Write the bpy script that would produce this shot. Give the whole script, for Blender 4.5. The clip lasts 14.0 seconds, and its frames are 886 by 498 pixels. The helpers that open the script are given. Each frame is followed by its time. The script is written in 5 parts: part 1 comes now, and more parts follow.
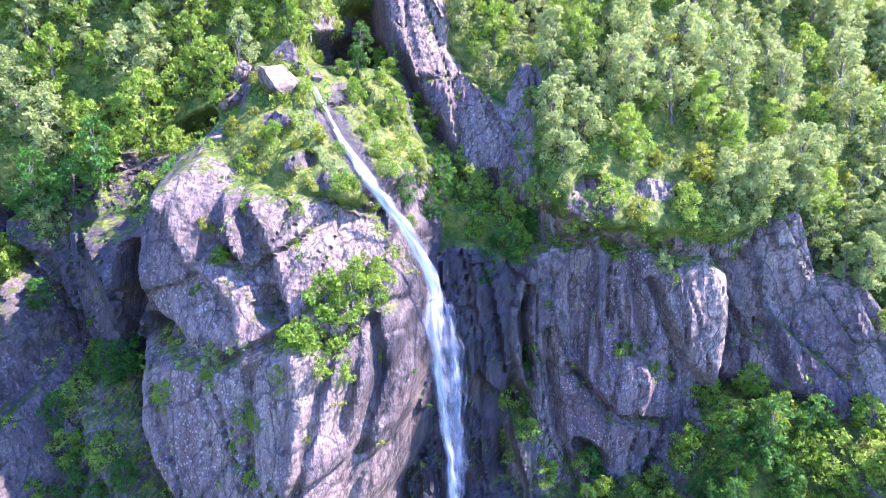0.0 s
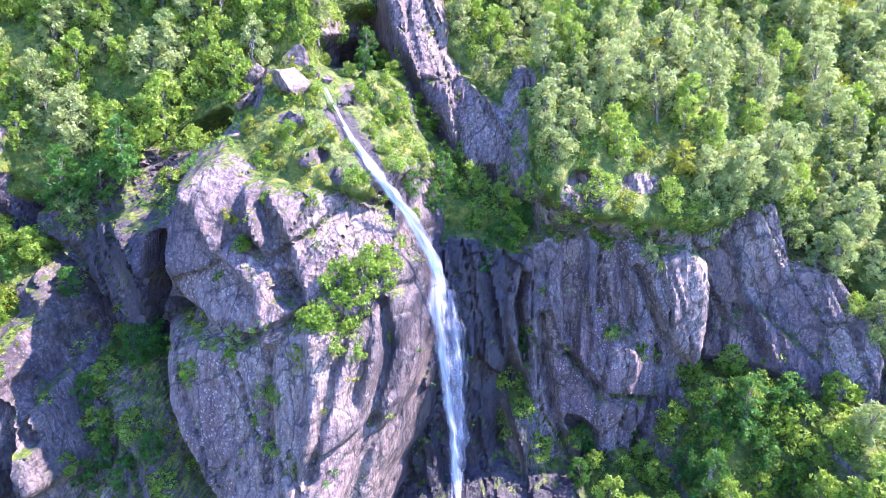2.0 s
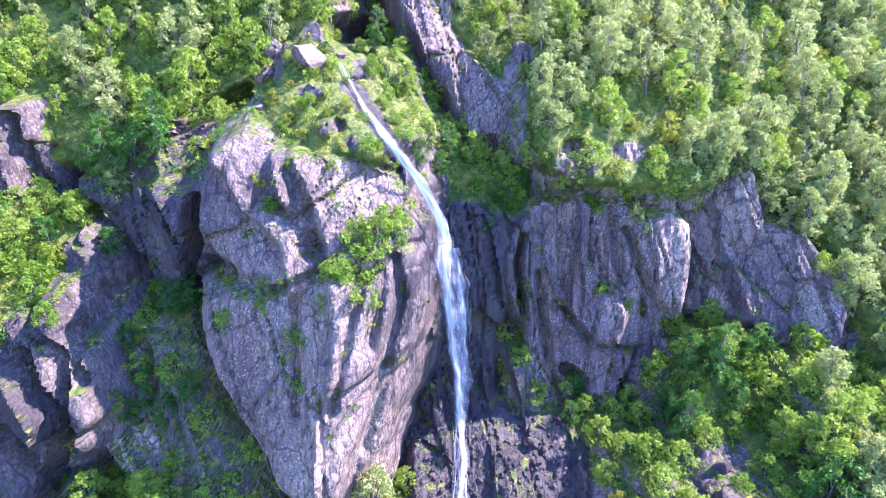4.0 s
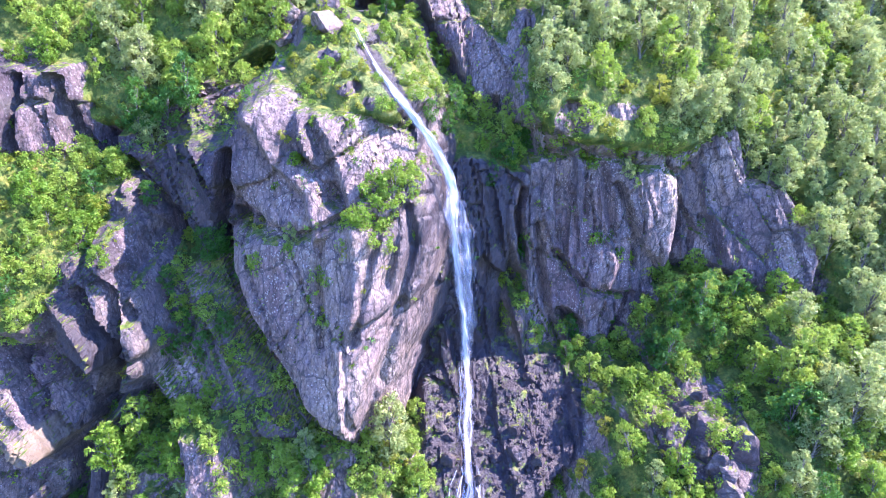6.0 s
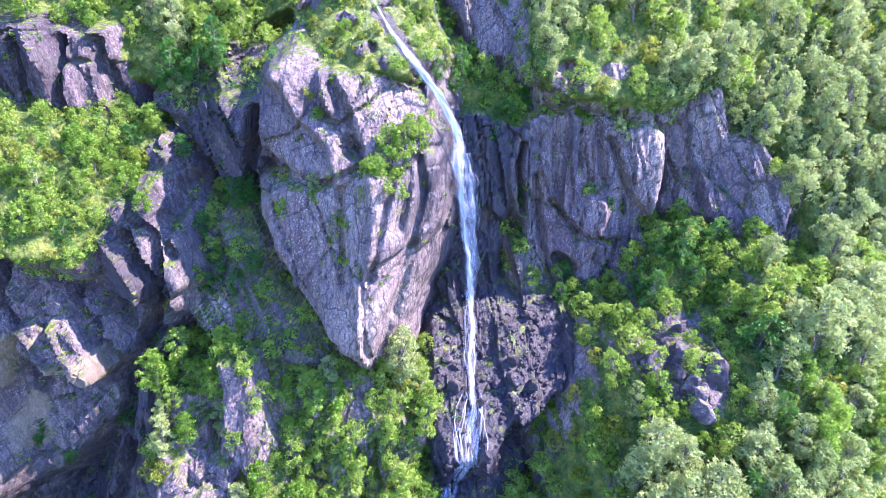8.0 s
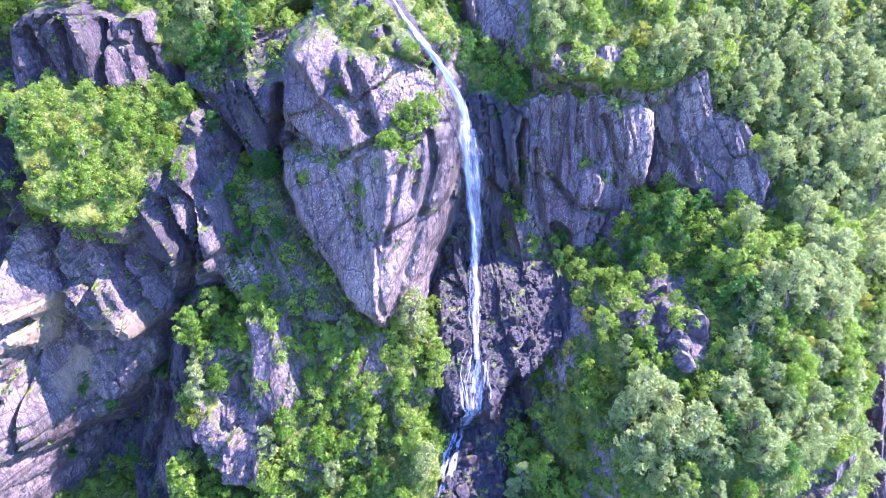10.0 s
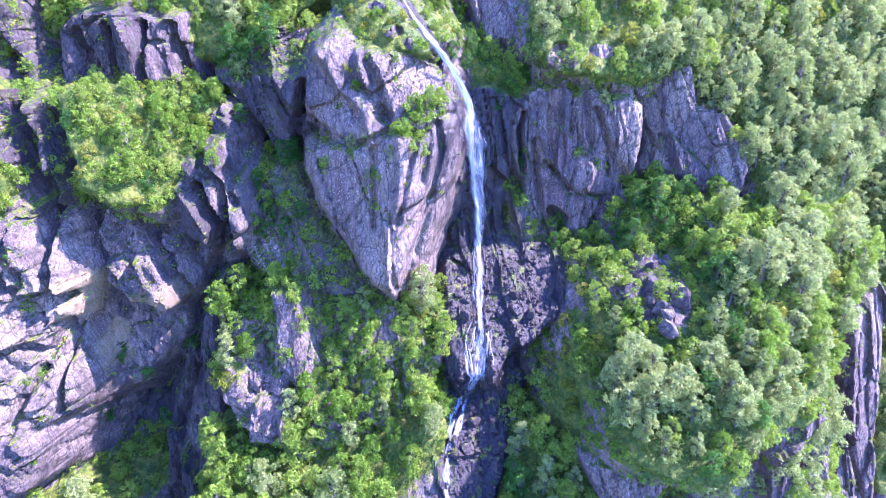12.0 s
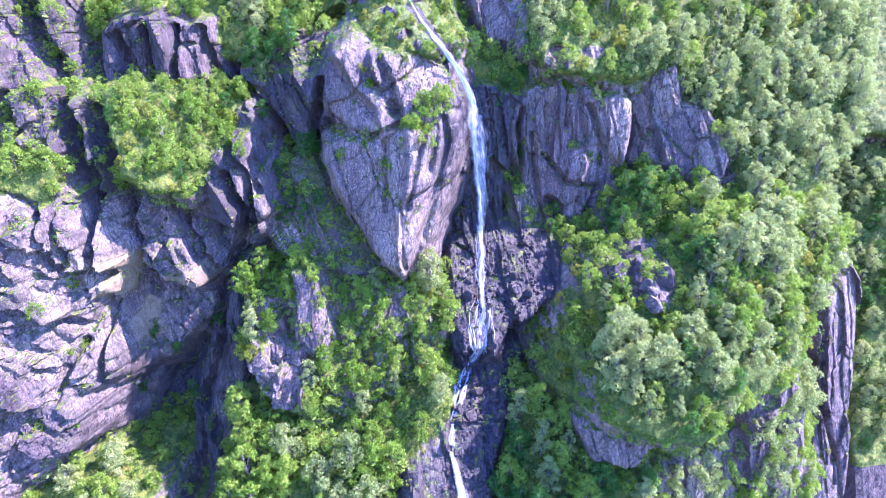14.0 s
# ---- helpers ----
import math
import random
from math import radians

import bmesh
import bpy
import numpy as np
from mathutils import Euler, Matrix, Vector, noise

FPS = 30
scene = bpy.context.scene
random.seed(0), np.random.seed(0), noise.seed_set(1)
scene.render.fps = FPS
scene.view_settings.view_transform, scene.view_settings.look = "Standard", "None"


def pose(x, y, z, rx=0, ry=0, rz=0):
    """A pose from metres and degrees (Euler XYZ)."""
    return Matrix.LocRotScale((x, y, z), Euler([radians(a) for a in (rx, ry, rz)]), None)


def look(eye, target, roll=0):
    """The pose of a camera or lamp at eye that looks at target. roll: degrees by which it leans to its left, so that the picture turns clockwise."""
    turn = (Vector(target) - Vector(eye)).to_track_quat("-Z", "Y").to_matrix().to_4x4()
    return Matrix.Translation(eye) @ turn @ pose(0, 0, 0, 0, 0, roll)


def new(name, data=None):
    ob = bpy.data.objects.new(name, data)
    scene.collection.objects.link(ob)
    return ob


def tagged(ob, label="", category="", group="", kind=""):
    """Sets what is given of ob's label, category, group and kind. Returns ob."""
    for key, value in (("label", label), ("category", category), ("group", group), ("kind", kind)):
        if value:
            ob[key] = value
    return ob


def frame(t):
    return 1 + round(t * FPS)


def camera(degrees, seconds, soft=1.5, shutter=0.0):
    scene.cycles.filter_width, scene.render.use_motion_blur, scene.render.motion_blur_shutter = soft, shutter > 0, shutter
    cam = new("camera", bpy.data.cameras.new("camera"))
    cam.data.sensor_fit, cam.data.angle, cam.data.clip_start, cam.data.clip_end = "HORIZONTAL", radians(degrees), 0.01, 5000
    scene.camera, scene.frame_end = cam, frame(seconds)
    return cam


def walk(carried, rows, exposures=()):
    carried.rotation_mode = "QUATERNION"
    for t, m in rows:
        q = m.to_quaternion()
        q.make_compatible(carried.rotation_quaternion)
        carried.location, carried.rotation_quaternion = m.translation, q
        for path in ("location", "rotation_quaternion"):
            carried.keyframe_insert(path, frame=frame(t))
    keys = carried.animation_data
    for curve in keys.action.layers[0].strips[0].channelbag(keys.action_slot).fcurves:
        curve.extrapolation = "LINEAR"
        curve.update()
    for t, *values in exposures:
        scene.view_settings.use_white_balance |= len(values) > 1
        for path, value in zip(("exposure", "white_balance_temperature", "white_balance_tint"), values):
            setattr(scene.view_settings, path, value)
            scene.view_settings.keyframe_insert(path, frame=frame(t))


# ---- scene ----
cam = camera(75.6, 14.0, soft=0.85)
METRES, EYE, TILT, LEAN, TURN = 40.0, 60.0, -11.6, 0.0, 0.0
ROWS = [
    (0.0, 0.0, 0.0, 0.0, 0.0, 0.0, -0.0),
    (0.5, -0.0045, -0.0174, -0.0035, -0.11, -0.02, 0.03),
    (1.0, -0.0093, -0.0371, -0.0076, -0.3, -0.04, 0.06),
    (1.5, -0.0137, -0.0588, -0.0119, -0.49, -0.06, 0.11),
    (2.0, -0.0182, -0.0825, -0.017, -0.68, -0.16, 0.17),
    (2.5, -0.0229, -0.1077, -0.0231, -0.81, -0.45, 0.19),
    (3.0, -0.0276, -0.1378, -0.0301, -0.89, -1.12, 0.2),
    (5.5, -0.0486, -0.2909, -0.0677, -0.78, -5.08, 0.15),
    (6.0, -0.0528, -0.3252, -0.0751, -0.72, -5.93, 0.13),
    (6.5, -0.0569, -0.3605, -0.0837, -0.7, -6.72, 0.15),
    (7.0, -0.0613, -0.4016, -0.0911, -0.66, -7.69, 0.13),
    (7.5, -0.0653, -0.4387, -0.0994, -0.62, -8.49, 0.12),
    (8.0, -0.0706, -0.4761, -0.1089, -0.62, -9.25, 0.11),
    (10.5, -0.1021, -0.6696, -0.1503, -0.7, -10.53, 0.04),
    (11.0, -0.1085, -0.7147, -0.1576, -0.72, -10.56, 0.05),
    (11.5, -0.1132, -0.7552, -0.1646, -0.7, -10.55, 0.06),
    (12.0, -0.1187, -0.7961, -0.1716, -0.7, -10.54, 0.07),
    (12.5, -0.1239, -0.8375, -0.1774, -0.71, -10.53, 0.07),
    (13.0, -0.129, -0.88, -0.1846, -0.71, -10.48, 0.09),
    (13.5, -0.1347, -0.9236, -0.1914, -0.72, -10.47, 0.08),
    (14.0, -0.1397, -0.969, -0.1982, -0.71, -10.45, 0.09),
]
walk(cam, [(t, pose(0, 0, EYE, TILT, LEAN, TURN) @ pose(METRES * x, METRES * y, METRES * z, 90 + pitch, roll, yaw)) for t, x, y, z, yaw, pitch, roll in ROWS],
     exposures=[(0.0, 2.96, 4930, 36), (8.0, 2.99, 4810, 37), (11.0, 3.02, 4660, 44), (14.0, 3.0, 4640, 45)])

# ---------------------------------------------------------------- sky and sun
TO_SUN = Vector((0.67, 0.075, 0.71)).normalized()
world = bpy.data.worlds.new("sky")
scene.world = world
world.use_nodes = True
sky = world.node_tree.nodes.new("ShaderNodeTexSky")
sky.sky_type, sky.sun_disc = "NISHITA", False
sky.sun_elevation, sky.sun_rotation = math.asin(TO_SUN.z), math.atan2(TO_SUN.x, TO_SUN.y)
sky.air_density, sky.dust_density, sky.ozone_density = 1.0, 0.0, 5.0
background = world.node_tree.nodes["Background"]
world.node_tree.links.new(sky.outputs[0], background.inputs[0])
background.inputs[1].default_value = 0.1
sun_data = bpy.data.lights.new("sun", "SUN")
sun_data.energy, sun_data.angle, sun_data.color = 3.5, radians(0.6), (1.0, 0.84, 0.56)
sun = new("sun", sun_data)
sun.matrix_world = look(TO_SUN * 300, (0, 0, 0))

# ---------------------------------------------------------------- materials


class Nodes:
    """A small writer of node materials."""

    def __init__(self, name):
        self.material = bpy.data.materials.new(name)
        self.material.use_nodes = True
        self.tree = self.material.node_tree
        self.shader = self.tree.nodes["Principled BSDF"]
        self.out = self.tree.nodes["Material Output"]
        self.place = self.add("ShaderNodeTexCoord").outputs["Object"]

    def add(self, kind, **values):
        node = self.tree.nodes.new(kind)
        for key, value in values.items():
            node.inputs[key].default_value = value
        return node

    def link(self, a, b):
        self.tree.links.new(a, b)

    def scaled(self, sx, sy, sz):
        m = self.add("ShaderNodeMapping")
        m.inputs["Scale"].default_value = (sx, sy, sz)
        self.link(self.place, m.inputs["Vector"])
        return m.outputs[0]

    def noise(self, scale, detail=4.0, rough=0.55, vector=None):
        n = self.add("ShaderNodeTexNoise", Scale=scale, Detail=detail, Roughness=rough)
        self.link(vector or self.place, n.inputs["Vector"])
        return n.outputs["Fac"]

    def ramp(self, fac, *stops):
        r = self.add("ShaderNodeValToRGB")
        e = r.color_ramp.elements
        while len(e) < len(stops):
            e.new(0.5)
        for k, (at, colour) in enumerate(stops):
            e[k].position = at
            e[k].color = (*colour, 1) if isinstance(colour, tuple) else (colour, colour, colour, 1)
        self.link(fac, r.inputs[0])
        return r.outputs[0]

    def mix(self, fac, a, b, how="MIX"):
        m = self.tree.nodes.new("ShaderNodeMix")
        m.data_type, m.blend_type = "RGBA", how
        for socket, value in ((m.inputs[0], fac), (m.inputs[6], a), (m.inputs[7], b)):
            if isinstance(value, (int, float)):
                socket.default_value = value
            elif isinstance(value, tuple):
                socket.default_value = (*value, 1)
            else:
                self.link(value, socket)
        return m.outputs[2]

    def maths(self, how, a, b=0.0):
        m = self.tree.nodes.new("ShaderNodeMath")
        m.operation = how
        for socket, value in ((m.inputs[0], a), (m.inputs[1], b)):
            if isinstance(value, (int, float)):
                socket.default_value = value
            else:
                self.link(value, socket)
        return m.outputs[0]

    def attribute(self, name):
        a = self.tree.nodes.new("ShaderNodeAttribute")
        a.attribute_name = name
        return a.outputs["Fac"]

    def bump(self, height, strength, distance):
        b = self.add("ShaderNodeBump", Strength=strength, Distance=distance)
        self.link(height, b.inputs["Height"])
        self.link(b.outputs[0], self.shader.inputs["Normal"])

    def facets(self, scale, tilt):
        """Broken rock: the height in metres of tilted flat chips."""
        where = self.tree.nodes.new("ShaderNodeVectorMath")
        wave = self.add("ShaderNodeTexNoise", Scale=0.8, Detail=3.0)
        self.link(self.place, wave.inputs["Vector"])
        self.link(self.scaled(scale, scale, scale * 0.5), where.inputs[0])
        self.link(wave.outputs["Color"], where.inputs[1])
        cells = self.add("ShaderNodeTexVoronoi", Scale=1.0)
        self.link(where.outputs[0], cells.inputs["Vector"])
        off, way, dot = (self.tree.nodes.new("ShaderNodeVectorMath") for _ in range(3))
        off.operation, way.operation, dot.operation = "SUBTRACT", "SUBTRACT", "DOT_PRODUCT"
        self.link(where.outputs[0], off.inputs[0])
        self.link(cells.outputs["Position"], off.inputs[1])
        self.link(cells.outputs["Color"], way.inputs[0])
        way.inputs[1].default_value = (0.5, 0.5, 0.5)
        self.link(off.outputs[0], dot.inputs[0])
        self.link(way.outputs[0], dot.inputs[1])
        return self.maths("MULTIPLY", dot.outputs["Value"], tilt / scale)

    def finish(self, colour, roughness, specular=0.4):
        for key, value in (("Base Color", colour), ("Roughness", roughness)):
            if isinstance(value, (int, float)):
                self.shader.inputs[key].default_value = value
            elif isinstance(value, tuple):
                self.shader.inputs[key].default_value = (*value, 1)
            else:
                self.link(value, self.shader.inputs[key])
        self.shader.inputs["Specular IOR Level"].default_value = specular
        return self.material


def rock_material(name="mountain_rock"):
    n = Nodes(name)
    broad = n.noise(0.11, 5)
    stone = n.ramp(broad, (0.3, (0.15, 0.116, 0.122)), (0.5, (0.215, 0.172, 0.168)), (0.7, (0.285, 0.236, 0.212)))
    zones = n.noise(0.045, 4, 0.6, n.scaled(1.6, 1.6, 0.7))
    stone = n.mix(n.ramp(zones, (0.36, 0.75), (0.5, 0.0)), stone, (0.125, 0.085, 0.105))
    stone = n.mix(n.ramp(zones, (0.52, 0.0), (0.66, 0.7)), stone, (0.35, 0.29, 0.25))
    grain = n.noise(2.6, 8, 0.62)
    stone = n.mix(0.32, stone, n.ramp(grain, (0.28, 0.08), (0.5, 0.48), (0.72, 0.88)), "OVERLAY")
    streaks = n.noise(1.0, 5, 0.6, n.scaled(0.9, 0.9, 0.07))
    stone = n.mix(n.ramp(streaks, (0.52, 0.0), (0.68, 0.6)), stone, (0.10, 0.08, 0.09))
    lines = n.noise(1.0, 4, 0.6, n.scaled(3.2, 3.2, 0.22))
    stone = n.mix(0.35, stone, n.ramp(lines, (0.32, 0.12), (0.5, 0.5), (0.68, 0.85)), "OVERLAY")
    rust = n.noise(0.23, 4, 0.6, n.scaled(1, 1, 0.5))
    stone = n.mix(n.ramp(rust, (0.62, 0.0), (0.75, 0.55)), stone, (0.27, 0.18, 0.11))
    # pits and pale crystals of the weathered skin
    pits = n.noise(5.5, 4, 0.72, n.scaled(1.0, 1.0, 0.6))
    stone = n.mix(0.75, stone, n.ramp(pits, (0.30, 0.05), (0.46, 0.46), (0.56, 0.54), (0.72, 0.97)), "OVERLAY")
    lichen = n.maths("MULTIPLY", n.ramp(n.noise(2.2, 6, 0.6), (0.52, 0.0), (0.66, 1.0)), n.ramp(n.noise(0.28, 4), (0.4, 0.0), (0.62, 0.5)))
    stone = n.mix(lichen, stone, (0.43, 0.41, 0.40))
    # pale crusts of lichen, each a hand or two across
    crust = n.add("ShaderNodeTexVoronoi", Scale=3.6)
    n.link(n.place, crust.inputs["Vector"])
    spots_of = n.maths("MULTIPLY", n.maths("LESS_THAN", crust.outputs["Distance"], n.ramp(n.noise(0.35, 4, 0.6), (0.4, 0.08), (0.6, 0.30))), 0.6)
    stone = n.mix(spots_of, stone, (0.42, 0.40, 0.41))
    # slate-dark and pale weathered zones; the slate end also paints in shade
    tone_shade = n.maths("ADD", n.attribute("pale"), n.maths("MULTIPLY", n.maths("SUBTRACT", n.noise(0.3, 4, 0.6, n.scaled(1.0, 1.0, 0.55)), 0.5), 0.9))
    stone = n.mix(1.0, stone, n.ramp(tone_shade, (0.0, (0.38, 0.345, 0.39)), (0.5, (1.0, 0.90, 0.85)), (1.0, (1.12, 0.98, 0.86))), "MULTIPLY")
    for scale, width, slim, deep in ((0.42, 0.032, 0.42, 0.85), (0.95, 0.036, 0.2, 0.65)):
        seam = n.tree.nodes.new("ShaderNodeTexVoronoi")
        seam.feature = "DISTANCE_TO_EDGE"
        seam.inputs["Scale"].default_value = scale
        bent = n.tree.nodes.new("ShaderNodeMix")
        bent.data_type = "RGBA"
        bent.blend_type = "ADD"
        bent.inputs[0].default_value = 1.0
        wave = n.add("ShaderNodeTexNoise", Scale=0.7, Detail=4.0)
        n.link(n.place, wave.inputs["Vector"])
        n.link(n.scaled(1.0, 1.0, slim), bent.inputs[6])
        n.link(wave.outputs["Color"], bent.inputs[7])
        n.link(bent.outputs[2], seam.inputs["Vector"])
        line = n.ramp(seam.outputs["Distance"], (0.0, deep), (width, 0.0))
        stone = n.mix(line, stone, (0.05, 0.042, 0.045))
    dark = n.attribute("crack")
    stone = n.mix(n.maths("MULTIPLY", dark, 0.75), stone, (0.07, 0.06, 0.055))
    stone = n.mix(n.maths("MULTIPLY", n.attribute("ochre"), 0.75), stone, (0.34, 0.25, 0.14))
    # wet rock, with shade of gully, fall and bed put into the colour
    wet_shade = n.attribute("wet_shade")
    stone = n.mix(n.maths("MULTIPLY", wet_shade, 0.96), stone, (0.035, 0.028, 0.036))
    # moss and grass on ledges and where soil lies
    geo = n.tree.nodes.new("ShaderNodeNewGeometry")
    up = n.tree.nodes.new("ShaderNodeSeparateXYZ")
    n.link(geo.outputs["Normal"], up.inputs[0])
    ledge = n.ramp(up.outputs["Z"], (0.48, 0.0), (0.8, 0.85))
    patch = n.noise(0.8, 9, 0.72)
    veg = n.maths("ADD", n.attribute("veg"), n.maths("MULTIPLY", ledge, 0.5))
    veg = n.ramp(n.maths("ADD", veg, n.maths("SUBTRACT", patch, 0.55)), (0.43, 0.0), (0.51, 1.0))
    turf = n.ramp(n.noise(1.1, 6, 0.7), (0.3, (0.03, 0.055, 0.006)), (0.48, (0.08, 0.115, 0.012)), (0.62, (0.18, 0.18, 0.025)), (0.76, (0.25, 0.17, 0.05)))
    turf = n.mix(0.5, turf, n.ramp(n.noise(9, 5, 0.7), (0.3, 0.1), (0.7, 0.75)), "OVERLAY")
    colour = n.mix(veg, stone, turf)
    relief_height = n.maths("ADD", n.maths("MULTIPLY", n.noise(0.9, 9, 0.6), 0.16), n.maths("ADD", n.maths("MULTIPLY", lines, 0.12), n.maths("MULTIPLY", pits, 0.13)))
    for scale, tilt in ((0.7, 0.42), (1.7, 0.7), (4.2, 0.75)):
        relief_height = n.maths("ADD", relief_height, n.facets(scale, tilt))
    n.bump(relief_height, 1.0, 1.0)
    rough = n.mix(wet_shade, n.ramp(grain, (0.2, 0.7), (0.8, 0.95)), (0.48, 0.48, 0.48))
    return n.finish(colour, rough, 0.35)


def leaf_material(name, dark, mid, light, lit=(0.26, 0.32, 0.01)):
    """Leaves: colour differs from tree to tree, from spray to spray and from leaf to leaf; light comes through them."""
    n = Nodes(name)
    info = n.tree.nodes.new("ShaderNodeObjectInfo").outputs["Random"]
    geometry = n.tree.nodes.new("ShaderNodeNewGeometry")
    # each spray is many small leaves with gaps between them, and every leaf is turned its own way
    cells = n.add("ShaderNodeTexVoronoi", Scale=8.0)
    n.link(n.place, cells.inputs["Vector"])
    apart = n.tree.nodes.new("ShaderNodeSeparateColor")
    n.link(cells.outputs["Color"], apart.inputs[0])
    tone = n.maths("ADD", n.maths("MULTIPLY", info, 0.28), n.maths("MULTIPLY", geometry.outputs["Random Per Island"], 0.25))
    tone = n.maths("ADD", tone, n.maths("MULTIPLY", apart.outputs[0], 0.22))
    tone = n.maths("ADD", tone, n.maths("MULTIPLY", n.noise(0.16, 2), 0.45))
    colour = n.ramp(tone, (0.25, dark), (0.55, mid), (0.92, light))
    turned, wide, sum_of, unit = (n.tree.nodes.new("ShaderNodeVectorMath") for _ in range(4))
    turned.operation, wide.operation, sum_of.operation, unit.operation = "SUBTRACT", "SCALE", "ADD", "NORMALIZE"
    n.link(cells.outputs["Color"], turned.inputs[0])
    turned.inputs[1].default_value = (0.5, 0.5, 0.5)
    n.link(turned.outputs[0], wide.inputs[0])
    wide.inputs["Scale"].default_value = 1.5
    n.link(wide.outputs[0], sum_of.inputs[0])
    n.link(geometry.outputs["Normal"], sum_of.inputs[1])
    n.link(sum_of.outputs[0], unit.inputs[0])
    n.finish(colour, 0.5, 0.35)
    n.link(unit.outputs[0], n.shader.inputs["Normal"])
    glow = n.add("ShaderNodeBsdfTranslucent")
    n.link(n.mix(0.35, colour, lit), glow.inputs["Color"])
    n.link(unit.outputs[0], glow.inputs["Normal"])
    both = n.add("ShaderNodeMixShader", Fac=0.5)
    n.link(n.shader.outputs[0], both.inputs[1])
    n.link(glow.outputs[0], both.inputs[2])
    gap = n.maths("GREATER_THAN", cells.outputs["Distance"], 0.55)
    cut = n.tree.nodes.new("ShaderNodeMixShader")
    n.link(gap, cut.inputs[0])
    n.link(both.outputs[0], cut.inputs[1])
    n.link(n.add("ShaderNodeBsdfTransparent").outputs[0], cut.inputs[2])
    n.link(cut.outputs[0], n.out.inputs["Surface"])
    return n.material


def bark_material():
    n = Nodes("birch_bark")
    band = n.noise(1.0, 4, 0.6, n.scaled(3, 3, 14))
    colour = n.ramp(band, (0.35, (0.05, 0.045, 0.04)), (0.5, (0.17, 0.155, 0.14)), (0.7, (0.30, 0.28, 0.26)))
    n.bump(band, 0.4, 0.03)
    return n.finish(colour, 0.85, 0.2)


def water_material():
    """Falling water: white with air, open between its threads."""
    n = Nodes("white_water")
    uv = n.tree.nodes.new("ShaderNodeUVMap").outputs[0]
    m = n.add("ShaderNodeMapping")
    m.inputs["Scale"].default_value = (1.0, 0.07, 1.0)
    n.link(uv, m.inputs["Vector"])
    threads = n.noise(4.0, 6, 0.6, m.outputs[0])
    m2 = n.add("ShaderNodeMapping")
    m2.inputs["Scale"].default_value = (1.0, 0.28, 1.0)
    n.link(uv, m2.inputs["Vector"])
    foam = n.noise(1.3, 5, 0.6, m2.outputs[0])
    amount = n.maths("ADD", n.maths("MULTIPLY", threads, 0.55), n.maths("MULTIPLY", foam, 0.25))
    amount = n.maths("ADD", amount, 0.1)
    amount = n.maths("ADD", amount, n.maths("SUBTRACT", n.attribute("thick"), 0.5))
    cover = n.ramp(amount, (0.34, 0.0), (0.78, 0.85))
    colour = n.ramp(amount, (0.36, (0.42, 0.42, 0.56)), (0.72, (0.84, 0.81, 0.87)))
    n.finish(colour, 0.35, 0.5)
    clear = n.add("ShaderNodeBsdfTransparent")
    both = n.tree.nodes.new("ShaderNodeMixShader")
    n.link(cover, both.inputs[0])
    n.link(clear.outputs[0], both.inputs[1])
    n.link(n.shader.outputs[0], both.inputs[2])
    n.link(both.outputs[0], n.out.inputs["Surface"])
    return n.material


ROCK = rock_material()
BARK = bark_material()
LEAVES = {
    "birch": leaf_material("birch_leaves", (0.09, 0.16, 0.035), (0.30, 0.375, 0.115), (0.53, 0.57, 0.215), (0.29, 0.33, 0.05)),
    "bright": leaf_material("bright_leaves", (0.06, 0.16, 0.008), (0.20, 0.345, 0.024), (0.39, 0.49, 0.075)),
    "golden": leaf_material("golden_leaves", (0.09, 0.14, 0.006), (0.24, 0.29, 0.018), (0.42, 0.40, 0.06)),
    "dark": leaf_material("dark_leaves", (0.02, 0.09, 0.012), (0.055, 0.18, 0.025), (0.12, 0.27, 0.05)),
}
WATER = water_material()

# ---------------------------------------------------------------- the relief
# The mountain side is a heap of rock masses seen from the valley. Each mass is a plane in x (right) and z (up) inside an
# outline, which falls back with its own steepness to the sides, above and below; the nearest mass makes the surface.


def mass(name, kind, centre, a, b, fall, outline):
    return name, kind, centre, a, b, fall, outline


